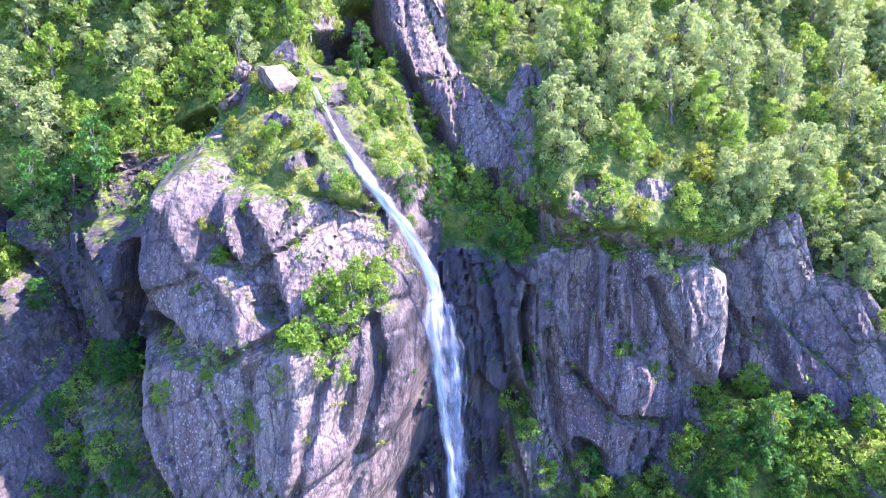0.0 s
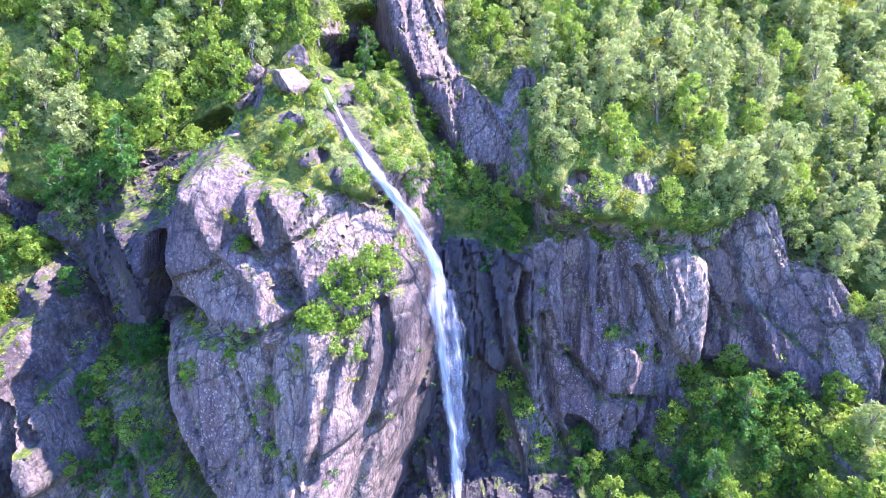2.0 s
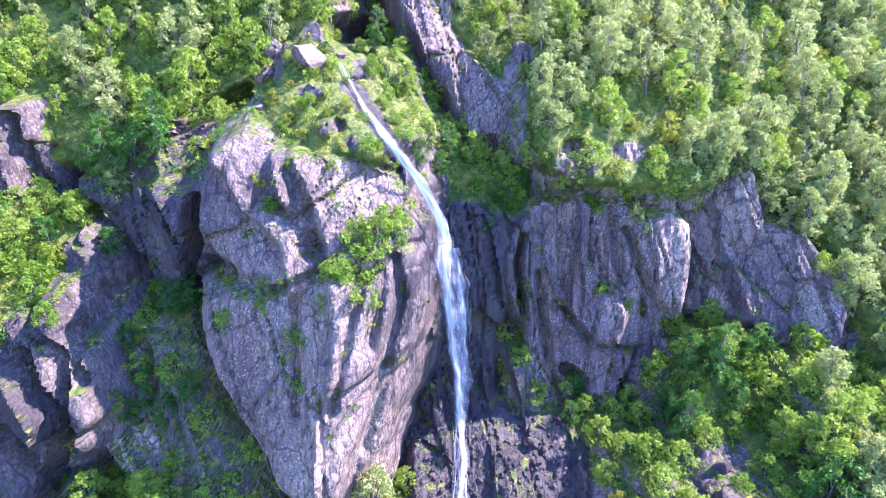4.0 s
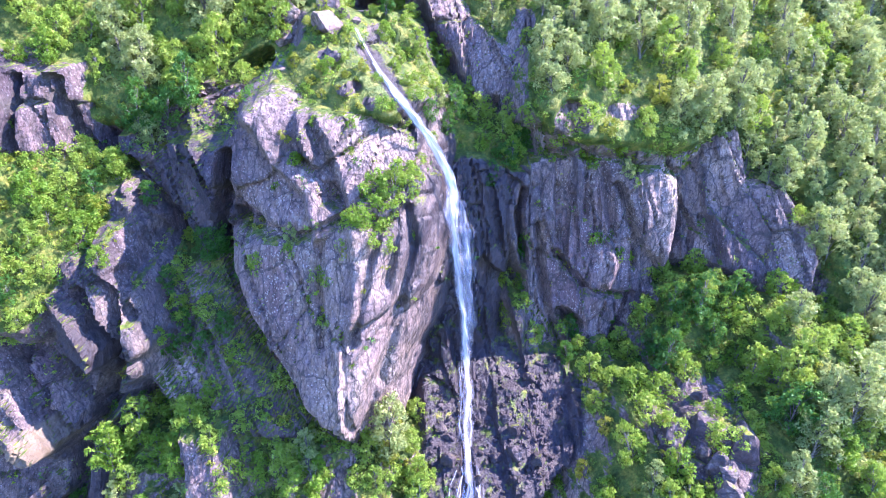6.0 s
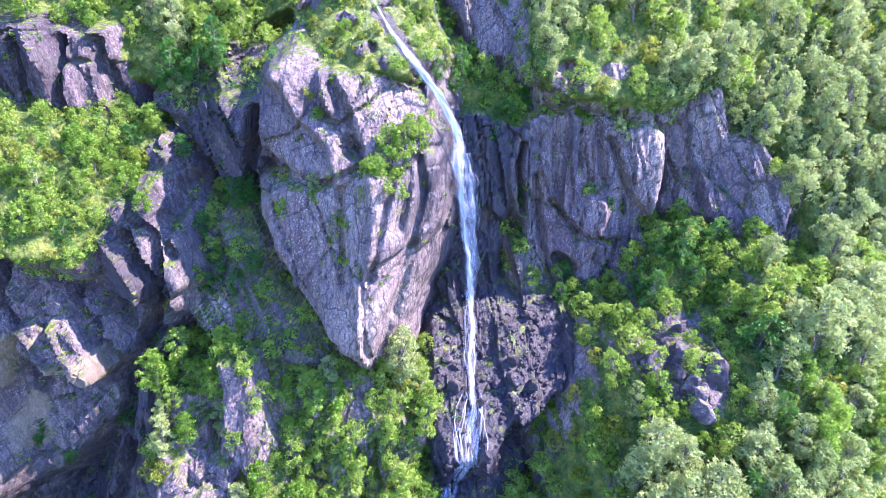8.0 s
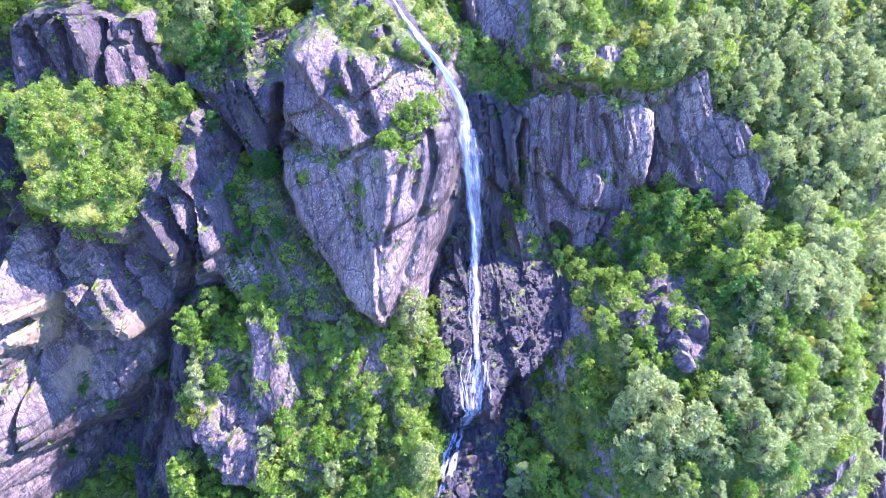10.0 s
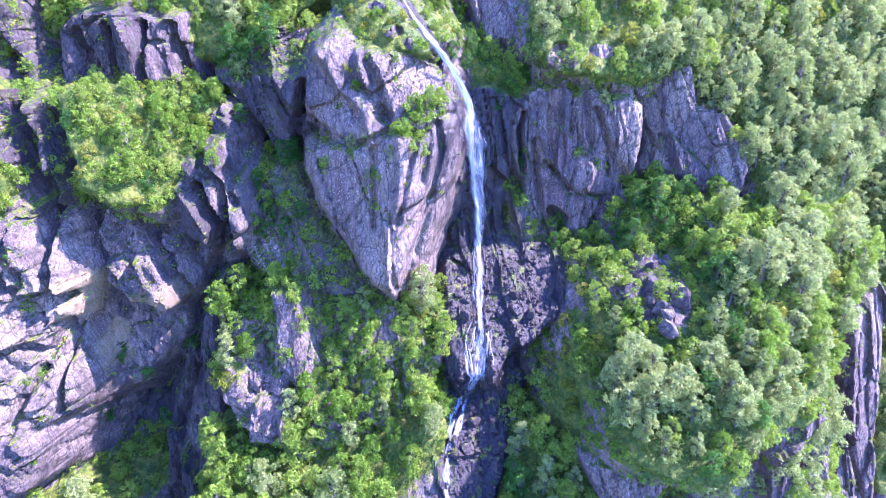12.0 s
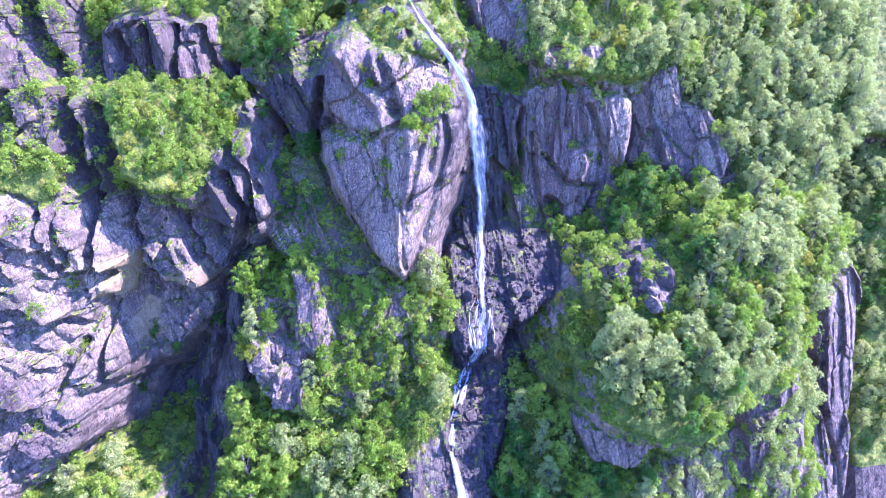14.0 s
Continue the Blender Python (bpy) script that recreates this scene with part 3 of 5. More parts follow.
# clefts, chimneys and hollows in the rock
CLEFTS = [
    cleft([(-53.0, 34.6), (-50.8, 31.2), (-47.8, 30.6)], 0.6, 1.5),
    cleft([(-52.1, 25.6), (-49.6, 23.3), (-48.5, 25.1)], 0.6, 1.3),
    cleft([(-54.8, 28.3), (-52.2, 25.6)], 0.5, 1.2),
    cleft([(-52.5, 38.3), (-51.6, 33.4)], 0.5, 1.2),
    cleft([(-51.1, 36.6), (-50.4, 32.2)], 0.5, 1.2),
    cleft([(-50.3, 21.9), (-52.6, 17.3)], 0.6, 1.3),
    cleft([(-48.3, 26.7), (-48.9, 16.5)], 0.6, 1.6),
    cleft([(-45.1, 58.1), (-44.7, 52.8)], 0.6, 1.6),
    cleft([(-41.7, 58.8), (-42.1, 52.7)], 0.6, 1.6),
    cleft([(-38.9, 58.8), (-39.2, 52.5)], 0.6, 1.6),
    cleft([(-40.0, 37.3), (-37.2, 32.3), (-34.7, 27.4)], 0.6, 2.2),
    cleft([(-32.9, 41.1), (-30.9, 36.1), (-31.6, 30.4), (-34.5, 27.8), (-36.0, 18.7)], 0.7, 2.4),
    cleft([(-31.2, 51.3), (-27.9, 47.1), (-25.6, 42.7)], 0.6, 2.0),
    cleft([(-29.7, 42.8), (-28.8, 38.9)], 0.5, 1.5),
    cleft([(-13.0, 55.8), (-11.6, 52.4), (-10.6, 49.0)], 0.9, 1.1),
    cleft([(-19.8, 48.4), (-17.3, 46.0), (-13.9, 45.8), (-11.7, 46.9), (-9.7, 47.7)], 0.5, 0.8),
    cleft([(-12.0, 45.7), (-12.1, 36.5)], 0.3, 0.6),
    cleft([(-7.0, 46.8), (-9.3, 36.8)], 0.3, 0.6),
    cleft([(-5.4, 46.8), (-6.5, 41.6)], 0.3, 0.6),
    cleft([(-4.7, 48.1), (-4.1, 44.9), (-5.6, 39.4)], 0.4, 0.7),
    cleft([(-48.4, 40.4), (-48.4, 34.0), (-47.6, 29.8)], 0.8, 2.5),
    cleft([(-51.1, 38.1), (-50.5, 33.7)], 0.4, 0.9),
    cleft([(-45.8, 34.9), (-42.6, 30.7)], 0.3, 0.8),
    cleft([(-39.5, 39.4), (-38.0, 32.3), (-35.6, 27.6)], 0.5, 1.5),
    cleft([(-30.7, 34.2), (-33.6, 28.4), (-35.1, 26.9)], 1.1, 2.5),
    cleft([(-35.1, 26.9), (-35.9, 17.1), (-39.1, 8.5), (-40.0, -3.2)], 1.1, 1.8),
    cleft([(-54.3, 62.0), (-52.7, 55.5), (-50.6, 51.0), (-48.7, 41.0)], 1.4, 3.0),
    cleft([(-35.9, 58.7), (-35.3, 53.1)], 0.7, 2.0),
    cleft([(-33.3, 45.1), (-30.3, 41.3), (-29.6, 34.3)], 0.8, 1.8),
    cleft([(-30.2, 49.8), (-28.2, 46.1), (-29.1, 41.7)], 0.7, 1.3),
    cleft([(-20.5, 52.5), (-22.2, 44.9)], 0.7, 2.0),
    cleft([(6.8, 48.0), (6.3, 45.7), (7.1, 40.1)], 0.5, 1.5),
    cleft([(10.3, 48.2), (10.6, 42.4)], 0.2, 0.6),
    cleft([(13.0, 50.0), (13.3, 45.2)], 0.2, 0.6),
    cleft([(14.8, 50.3), (16.2, 43.8)], 0.2, 0.6),
    cleft([(16.5, 48.4), (18.7, 43.4), (18.8, 39.8)], 0.3, 0.9),
    cleft([(23.3, 48.3), (23.7, 43.5), (21.9, 37.4)], 0.5, 1.3),
    cleft([(10.3, 41.5), (13.8, 37.3), (18.0, 36.6)], 0.3, 0.8),
    cleft([(8.4, 44.3), (9.6, 35.5), (11.5, 31.1)], 0.5, 1.0),
    cleft([(18.5, 36.6), (16.8, 31.0)], 0.3, 0.9),
    cleft([(26.1, 44.6), (27.2, 40.9)], 0.4, 0.9),
    cleft([(54.2, 16.6), (55.3, 3.6), (59.9, -7.9)], 0.8, 2.0),
    cleft([(11.5, 34.6), (13.1, 32.9)], 0.9, 2.2),
    cleft([(-10.6, 67.2), (-8.7, 67.6), (-7.2, 67.2)], 1.7, 9.0),
    cleft([(-21.7, 59.1), (-18.9, 60.8)], 1.0, 2.5),
]

X0, X1, Z0, Z1, STEP = -72.0, 94.0, -16.0, 86.0, 0.2


def hash01(i, j, seed):
    h = np.sin(i * 127.1 + j * 311.7 + seed * 74.7) * 43758.5453
    return h - np.floor(h)


def value_noise(u, v, seed):
    """Smooth noise from 0 to 1 on arrays."""
    i, j = np.floor(u), np.floor(v)
    f, g = u - i, v - j
    f, g = f * f * (3 - 2 * f), g * g * (3 - 2 * g)
    low = hash01(i, j, seed) * (1 - f) + hash01(i + 1, j, seed) * f
    high = hash01(i, j + 1, seed) * (1 - f) + hash01(i + 1, j + 1, seed) * f
    return low * (1 - g) + high * g


def fractal(u, v, seed, octaves=4):
    total, gain = 0.0, 0.5
    for k in range(octaves):
        total = total + gain * (value_noise(u, v, seed + k) - 0.5)
        u, v, gain = u * 2.03, v * 2.03, gain * 0.5
    return total


def joints(u, v, seed, tilt):
    """Jointed rock: for each point the height of its block, tilted so much, and how near it is to a crack (0 to 1)."""
    i0, j0 = np.floor(u), np.floor(v)
    f1, f2 = np.full(u.shape, 9.0), np.full(u.shape, 9.0)
    height = np.zeros(u.shape)
    for di in (-1, 0, 1):
        for dj in (-1, 0, 1):
            i, j = i0 + di, j0 + dj
            du = u - (i + 0.1 + 0.8 * hash01(i, j, seed))
            dv = v - (j + 0.1 + 0.8 * hash01(i, j, seed + 1))
            d = np.sqrt(du * du + dv * dv)
            h = hash01(i, j, seed + 2) - 0.5 + tilt * ((hash01(i, j, seed + 3) - 0.5) * du * 1.9 + (hash01(i, j, seed + 4) - 0.5) * dv * 1.5)
            first = d < f1
            f2 = np.where(first, f1, np.minimum(f2, d))
            height = np.where(first, h, height)
            f1 = np.where(first, d, f1)
    return height, np.clip(1 - (f2 - f1) / 0.10, 0, 1)


def inside_and_nearest(x, z, outline):
    """Whether points lie inside an outline, and the nearest point of it."""
    inside = np.zeros(x.shape, bool)
    best, nx, nz = np.full(x.shape, 1e9), x.copy(), z.copy()
    for (ax, az), (bx, bz) in zip(outline, outline[1:] + outline[:1]):
        ex, ez = bx - ax, bz - az
        s = np.clip(((x - ax) * ex + (z - az) * ez) / max(ex * ex + ez * ez, 1e-9), 0, 1)
        px, pz = ax + s * ex, az + s * ez
        d = (x - px) ** 2 + (z - pz) ** 2
        near = d < best
        best, nx, nz = np.where(near, d, best), np.where(near, px, nx), np.where(near, pz, nz)
        if az != bz:
            inside ^= ((az > z) != (bz > z)) & (x < ex * (z - az) / ez + ax)
    return inside, nx, nz


def relief(x, z):
    """The bare masses: y, the index of the mass that makes the surface, and how far the place lies outside its outline."""
    y = np.maximum(85.0 + 0.6 * (z - 50.0) + 0.0 * x, 62.0)
    which = np.full(x.shape, -1)
    spill = np.zeros(x.shape)
    wx = x + 2.6 * fractal(x / 6, z / 9, 11, 4) + 0.5 * fractal(x / 1.1, z / 2.0, 15, 2)
    wz = z + 3.0 * fractal(x / 7, z / 8, 21, 4) + 0.6 * fractal(x / 1.3, z / 1.6, 25, 2)
    for n, (name, kind, (cx, cy, cz), a, b, (side, up, down), outline) in enumerate(MASSES):
        reach = 22.0
        xs, zs = [p[0] for p in outline], [p[1] for p in outline]
        box = (x > min(xs) - reach) & (x < max(xs) + reach) & (z > min(zs) - reach) & (z < max(zs) + reach)
        if not box.any():
            continue
        u, v = wx[box], wz[box]
        inside, nx, nz = inside_and_nearest(u, v, outline)
        dx, dz = np.where(inside, 0, u - nx), np.where(inside, 0, v - nz)
        px, pz = np.where(inside, u, nx) + x[box] - u, np.where(inside, v, nz) + z[box] - v
        edge = np.where(inside, np.hypot(u - nx, v - nz), 0)
        h = cy + a * (px - cx) + b * (pz - cz) + np.sqrt((side * dx) ** 2 + (np.where(dz > 0, up, down) * dz) ** 2) + b * np.clip(dz, -6, 6) * 0.5
        h = h + 0.4 * np.exp(-edge / 0.5)
        old = y[box]
        won = h < old
        y[box] = np.where(won, h, old)
        w = which[box]
        w[won] = n
        which[box] = w
        out = spill[box]
        out[won] = np.hypot(dx, dz)[won]
        spill[box] = out
    return y, which, spill


def blur(f, times):
    for _ in range(times):
        p = np.pad(f, 1, mode="edge")
        f = (4 * f + p[:-2, 1:-1] + p[2:, 1:-1] + p[1:-1, :-2] + p[1:-1, 2:]) / 8
    return f


gx, gz = np.meshgrid(np.arange(X0, X1, STEP), np.arange(Z0, Z1, STEP))
gy, gwhich, gspill = relief(gx, gz)
KINDS = {"forest": 1.0, "grass": 0.95, "moss": 0.42, "heath": 0.52, "bed": 0.06, "rock": 0.1}
green = np.array([KINDS[m[1]] for m in MASSES] + [1.0])[gwhich]
green = np.where((green > 0.9) & (gspill > 0.7), 0.45, green)
# bare rock that shows through the turf: x, z and the two half widths
BARE = [(21.8, 28.4, 4.6, 3.0), (-24.0, 25.0, 1.2, 3.2), (-21.6, 20.5, 1.1, 3.0), (-18.6, 13.4, 1.9, 1.5), (-11.6, 21.6, 1.4, 2.0), (-15.2, 14.1, 1.2, 1.2), (-27.0, 21.0, 1.0, 2.0),
        (-9.7, 58.1, 1.3, 0.6), (-7.4, 57.0, 1.1, 0.7), (-11.8, 60.8, 1.0, 0.6), (-8.0, 62.9, 0.7, 0.9), (-15.6, 63.4, 1.3, 1.8), (-22.0, 57.6, 2.6, 1.0), (10.8, 26.0, 2.4, 2.6),
        (16.5, 55.6, 1.6, 0.9), (11.0, 55.0, 1.6, 1.6), (-8.8, 67.2, 2.6, 1.8)]
for bx, bz, half_x, half_z in BARE:
    near = 1.25 + 1.1 * fractal(gx / 1.6, gz / 1.6, 131, 3) - np.hypot((gx - bx) / half_x, (gz - bz) / half_z)
    green = green * (1 - 0.92 * np.clip(near / 0.25, 0, 1))
rocky = blur((green < 0.6).astype(float), 2)
green = blur(green, 4)

# how broken the rock of each mass is; smooth slabs have little relief
BROKEN = {"bed_upper": 0.6, "bed_lower": 0.55, "left_bluff": 1.15, "left_outer": 1.0, "left_columns": 1.1, "fall_lip": 0.25, "face_right": 0.7, "dome_left": 0.28, "dome_mid": 0.3, "dome_right": 0.5, "face_left": 0.45, "left_slab_c": 0.95, "left_slab_d": 1.0, "gully_slab_a": 0.9, "gully_slab_b": 0.9,
          "wall_pillar": 0.5, "wall_a": 0.62, "wall_a_lobe": 0.55, "wall_b": 0.7, "low_right_cliff": 0.5, "recess_wall": 0.5, "right_column": 0.6}
# how pale each mass has weathered; low values also paint its shade in
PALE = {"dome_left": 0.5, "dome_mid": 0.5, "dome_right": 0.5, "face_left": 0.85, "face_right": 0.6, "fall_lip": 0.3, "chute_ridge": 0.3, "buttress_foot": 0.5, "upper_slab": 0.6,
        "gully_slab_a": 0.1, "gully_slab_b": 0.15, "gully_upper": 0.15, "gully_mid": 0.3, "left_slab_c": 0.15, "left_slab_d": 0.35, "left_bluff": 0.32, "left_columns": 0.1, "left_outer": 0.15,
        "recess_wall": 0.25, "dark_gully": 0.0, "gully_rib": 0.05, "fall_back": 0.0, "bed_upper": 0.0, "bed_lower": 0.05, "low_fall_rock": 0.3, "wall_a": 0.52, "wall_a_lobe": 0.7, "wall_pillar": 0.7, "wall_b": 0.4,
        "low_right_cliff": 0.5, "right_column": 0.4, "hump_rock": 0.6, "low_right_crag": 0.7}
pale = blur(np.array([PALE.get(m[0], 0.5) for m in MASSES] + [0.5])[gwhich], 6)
broken = blur(np.array([BROKEN.get(m[0], 0.85) for m in MASSES] + [0.8])[gwhich], 3)


def line_distance(line):
    d = np.full(gx.shape, 1e9)
    for (ax, az), (bx, bz) in zip(line, line[1:]):
        ex, ez = bx - ax, bz - az
        s = np.clip(((gx - ax) * ex + (gz - az) * ez) / max(ex * ex + ez * ez, 1e-6), 0, 1)
        d = np.minimum(d, np.hypot(gx - ax - s * ex, gz - az - s * ez))
    return d


cut = np.zeros(gx.shape)
ragged = 0.5 * fractal(gx / 1.2, gz / 2.5, 91, 3)
for line, width, depth in CLEFTS:
    cut = np.maximum(cut, depth * np.clip(1.15 - np.abs(line_distance(line) + ragged) / max(width, 0.5), 0, 1))
# jointed rock at four sizes, leaning with the strata
LEANING = {"face_right": -0.42, "fall_lip": -0.42, "buttress_foot": -0.42, "dome_right": -0.42, "wall_a": 0.08, "wall_pillar": 0.08, "wall_b": 0.25}
LEANING.update((name, 0.6) for name in ("left_slab_c", "left_slab_d", "gully_slab_a", "gully_slab_b", "gully_mid", "gully_upper", "recess_wall", "left_bluff"))
lean = blur(np.array([LEANING.get(m[0], 0.2) for m in MASSES] + [0.2])[gwhich], 12)
su = gx + lean * (gz - 44.0) + 1.4 * fractal(gx / 5, gz / 7, 31, 3)
sv = gz - 0.18 * gx + 1.2 * fractal(gx / 3, gz / 3, 35, 2)
h1, c1 = joints(su / 3.8, sv / 13.0, 41, 0.9)
h2, c2 = joints(su / 1.5 + 3, sv / 8.0, 47, 0.6)
# the western bluff breaks into squarer blocks
BLOCKY = [k for k, m in enumerate(MASSES) if m[0] in ("left_bluff", "recess_wall", "left_slab_d", "hump", "hump_rock", "left_outer")]
blocky = blur(np.isin(gwhich, BLOCKY).astype(float), 3)
for size_u, size_v, seed, tilt in ((3.4, 4.4, 141, 0.8), (1.5, 2.5, 147, 0.7)):
    h, c = joints(su / size_u, sv / size_v, seed, tilt)
    if seed == 141:
        h1, c1 = h1 * (1 - blocky) + h * blocky, c1 * (1 - blocky) + c * blocky
    else:
        h2, c2 = h2 * (1 - blocky) + h * blocky, c2 * (1 - blocky) + c * blocky
h3, c3 = joints(su / 0.75 + 7, sv / 3.2, 53, 0.6)
h4, c4 = joints(su / 0.45 + 5, sv / 1.0, 59, 0.6)


def eased(f, slope, passes):
    """No step falls back more steeply than the slope: each place lies no deeper than its neighbours allow."""
    for _ in range(passes):
        p = np.pad(f, 1, mode="edge")
        near = np.minimum(np.minimum(p[:-2, 1:-1], p[2:, 1:-1]), np.minimum(p[1:-1, :-2], p[1:-1, 2:])) + slope * STEP
        over = np.minimum(np.minimum(p[:-2, :-2], p[2:, 2:]), np.minimum(p[2:, :-2], p[:-2, 2:])) + slope * STEP * 1.414
        f = np.minimum(f, np.minimum(near, over))
    return f


gy = blur(eased(gy, 4.2, 45), 1)
steep = blur(np.hypot(*np.gradient(gy, STEP)), 4)
fine = 1 / (1 + 0.3 * steep ** 2)
rough = (0.8 + 0.2 * fine) * 2.3 * h1 + (0.5 + 0.5 * fine) * (0.95 * h2 + 0.9 * c1 ** 3 + 0.4 * c2 ** 3) + fine * (0.30 * h3 + 0.10 * h4 + 0.12 * c3 ** 3) + 0.25 * fractal(gx / 2.5, gz / 5.0, 61, 3)
soft = 2.2 * fractal(gx / 6, gz / 5, 71, 5)
gy = eased(gy + rocky * rough * broken + (1 - rocky) * soft, 3.4, 10) + 1.5 * cut
sheer = np.clip((blur(np.hypot(*np.gradient(gy, STEP)), 1) - 3.2) / 1.2, 0, 1)
gy = gy * (1 - sheer) + blur(gy, 2) * sheer
worn = blur(np.isin(gwhich, [k for k, m in enumerate(MASSES) if m[0] in ("face_right", "fall_lip", "buttress_foot")]).astype(float), 3)
gy = gy * (1 - worn) + blur(gy, 2) * worn
# neighbouring blocks have weathered differently
pale = np.clip(pale + rocky * (0.30 * np.clip(h1, -0.6, 0.6) + 0.35 * np.clip(h2, -0.6, 0.6) + 0.2 * np.clip(h3, -0.6, 0.6)), 0, 1.1)
crack = np.clip(0.9 * c1 ** 1.5 + 0.6 * c2 ** 2 + 0.3 * c3 ** 2, 0, 1) * rocky * broken

# the corners of the sheet stray a little from their grid
slope_z, slope_x = np.gradient(gy, STEP)
sway_x, sway_z = 0.3 * STEP * (hash01(gx, gz, 3) - 0.5), 0.3 * STEP * (hash01(gx, gz, 4) - 0.5)


def ground_y(x, z):
    """The finished surface's y above a place of the elevation."""
    u, v = (x - X0) / STEP, (z - Z0) / STEP
    i = int(min(max(u, 0), gx.shape[1] - 2))
    j = int(min(max(v, 0), gx.shape[0] - 2))
    f, g = min(max(u - i, 0), 1), min(max(v - j, 0), 1)
    return float((gy[j, i] * (1 - f) + gy[j, i + 1] * f) * (1 - g) + (gy[j + 1, i] * (1 - f) + gy[j + 1, i + 1] * f) * g)


def surface(name, label, chosen, category="rock"):
    """One piece of the mountain side: the faces of the relief whose mass is among the chosen."""
    rows, cols = gx.shape
    face_mass = gwhich[:-1, :-1]
    pick = np.isin(face_mass, chosen)
    j, i = np.nonzero(pick)
    a = j * cols + i
    quads = np.stack((a, a + 1, a + cols + 1, a + cols), 1)
    used, back = np.unique(quads, return_inverse=True)
    quads = back.reshape(-1, 4)
    mesh = bpy.data.meshes.new(name)
    mesh.vertices.add(len(used))
    mesh.vertices.foreach_set("co", np.stack(((gx + sway_x).ravel()[used], (gy + np.clip(slope_x * sway_x + slope_z * sway_z, -0.2, 0.2)).ravel()[used], (gz + sway_z).ravel()[used]), 1).ravel())
    mesh.loops.add(quads.size)
    mesh.loops.foreach_set("vertex_index", quads.ravel().astype(np.int32))
    mesh.polygons.add(len(quads))
    mesh.polygons.foreach_set("loop_start", np.arange(0, quads.size, 4, dtype=np.int32))
    mesh.polygons.foreach_set("use_smooth", (green[:-1, :-1][pick] > 0.5) | (sheer[:-1, :-1][pick] > 0.6))
    for key, field in (("veg", green), ("crack", crack), ("wet_shade", wet_shade_map), ("ochre", ochre), ("pale", pale)):
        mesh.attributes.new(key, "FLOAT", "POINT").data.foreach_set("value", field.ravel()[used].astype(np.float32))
    mesh.update(calc_edges=True)
    mesh.validate()
    mesh.materials.append(ROCK)
    return tagged(new(name, mesh), label, category, kind="structure")


STREAM = [(-8.8, 61.4), (-7.6, 59.9), (-4.2, 55.9), (-1.6, 52.0), (-0.5, 48.4), (0.8, 40.0), (1.5, 30.0), (1.3, 20.0), (-1.5, 12.0), (-1.5, 5.0)]
stream_away = line_distance(STREAM)
green = green * np.clip((stream_away - 0.5) / 0.6, 0, 1)
gy = gy + 0.5 * np.clip(1.3 - stream_away, 0, 1) * (gz > 52)
# lines of seeping water; the gully ones also carry shade in the stone colour
SEEPS_AND_SHADE = [[(-31.0, 36.0), (-34.0, 28.0), (-35.5, 14.0), (-38.0, 0.0)], [(-45.0, 12.0), (-41.0, 13.0), (-39.0, 0.0)], [(-52.6, 62.0), (-51.4, 55.7), (-49.4, 51.0), (-47.7, 41.0)],
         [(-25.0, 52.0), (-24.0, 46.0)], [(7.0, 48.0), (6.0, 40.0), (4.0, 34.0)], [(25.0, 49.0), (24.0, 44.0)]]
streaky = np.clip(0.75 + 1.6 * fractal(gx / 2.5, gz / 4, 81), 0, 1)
# splash of the fall, widened to darken the shaded recess behind it
wet_shade_map = np.clip((np.where(gz > 51, 3.0, np.where(gz < 30, 5.5, 7.5)) - stream_away) / np.where(gz > 51, 1.8, 3.5), 0, 1) * np.clip(streaky + 0.3, 0, 1)
for dark_line, reach in zip(SEEPS_AND_SHADE, (4.5, 8.0, 2.5, 3.5, 3.0, 2.5)):
    wet_shade_map = np.maximum(wet_shade_map, 0.85 * np.clip((reach - line_distance(dark_line)) / (0.6 * reach), 0, 1) * streaky)
# the bed's shade, laid over its wet stones as dark colour
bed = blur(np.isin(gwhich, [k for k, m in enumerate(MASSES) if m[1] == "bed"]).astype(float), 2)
wet_shade_map = np.maximum(wet_shade_map, bed * np.clip(0.8 + 1.2 * fractal(gx / 1.2, gz / 1.2, 87, 4), 0, 0.95))
wet_shade_map = wet_shade_map * np.maximum(rocky, (gz > 50) * np.clip(2.4 - stream_away, 0, 1)) * np.clip(1.45 - 1.3 * pale, 0.1, 1)
# bare yellow scars where slabs broke off
ochre = np.zeros(gx.shape)
for scar in ([(-44.9, 23.6), (-44.8, 20.2)], [(-41.5, 27.6), (-36.5, 28.4)], [(-46.0, 31.0), (-47.0, 27.5)]):
    ochre = np.maximum(ochre, 0.7 * np.clip((1.7 + 2.2 * fractal(gx / 1.8, gz / 2.4, 85, 3) - line_distance(scar)) / 0.5, 0, 1))

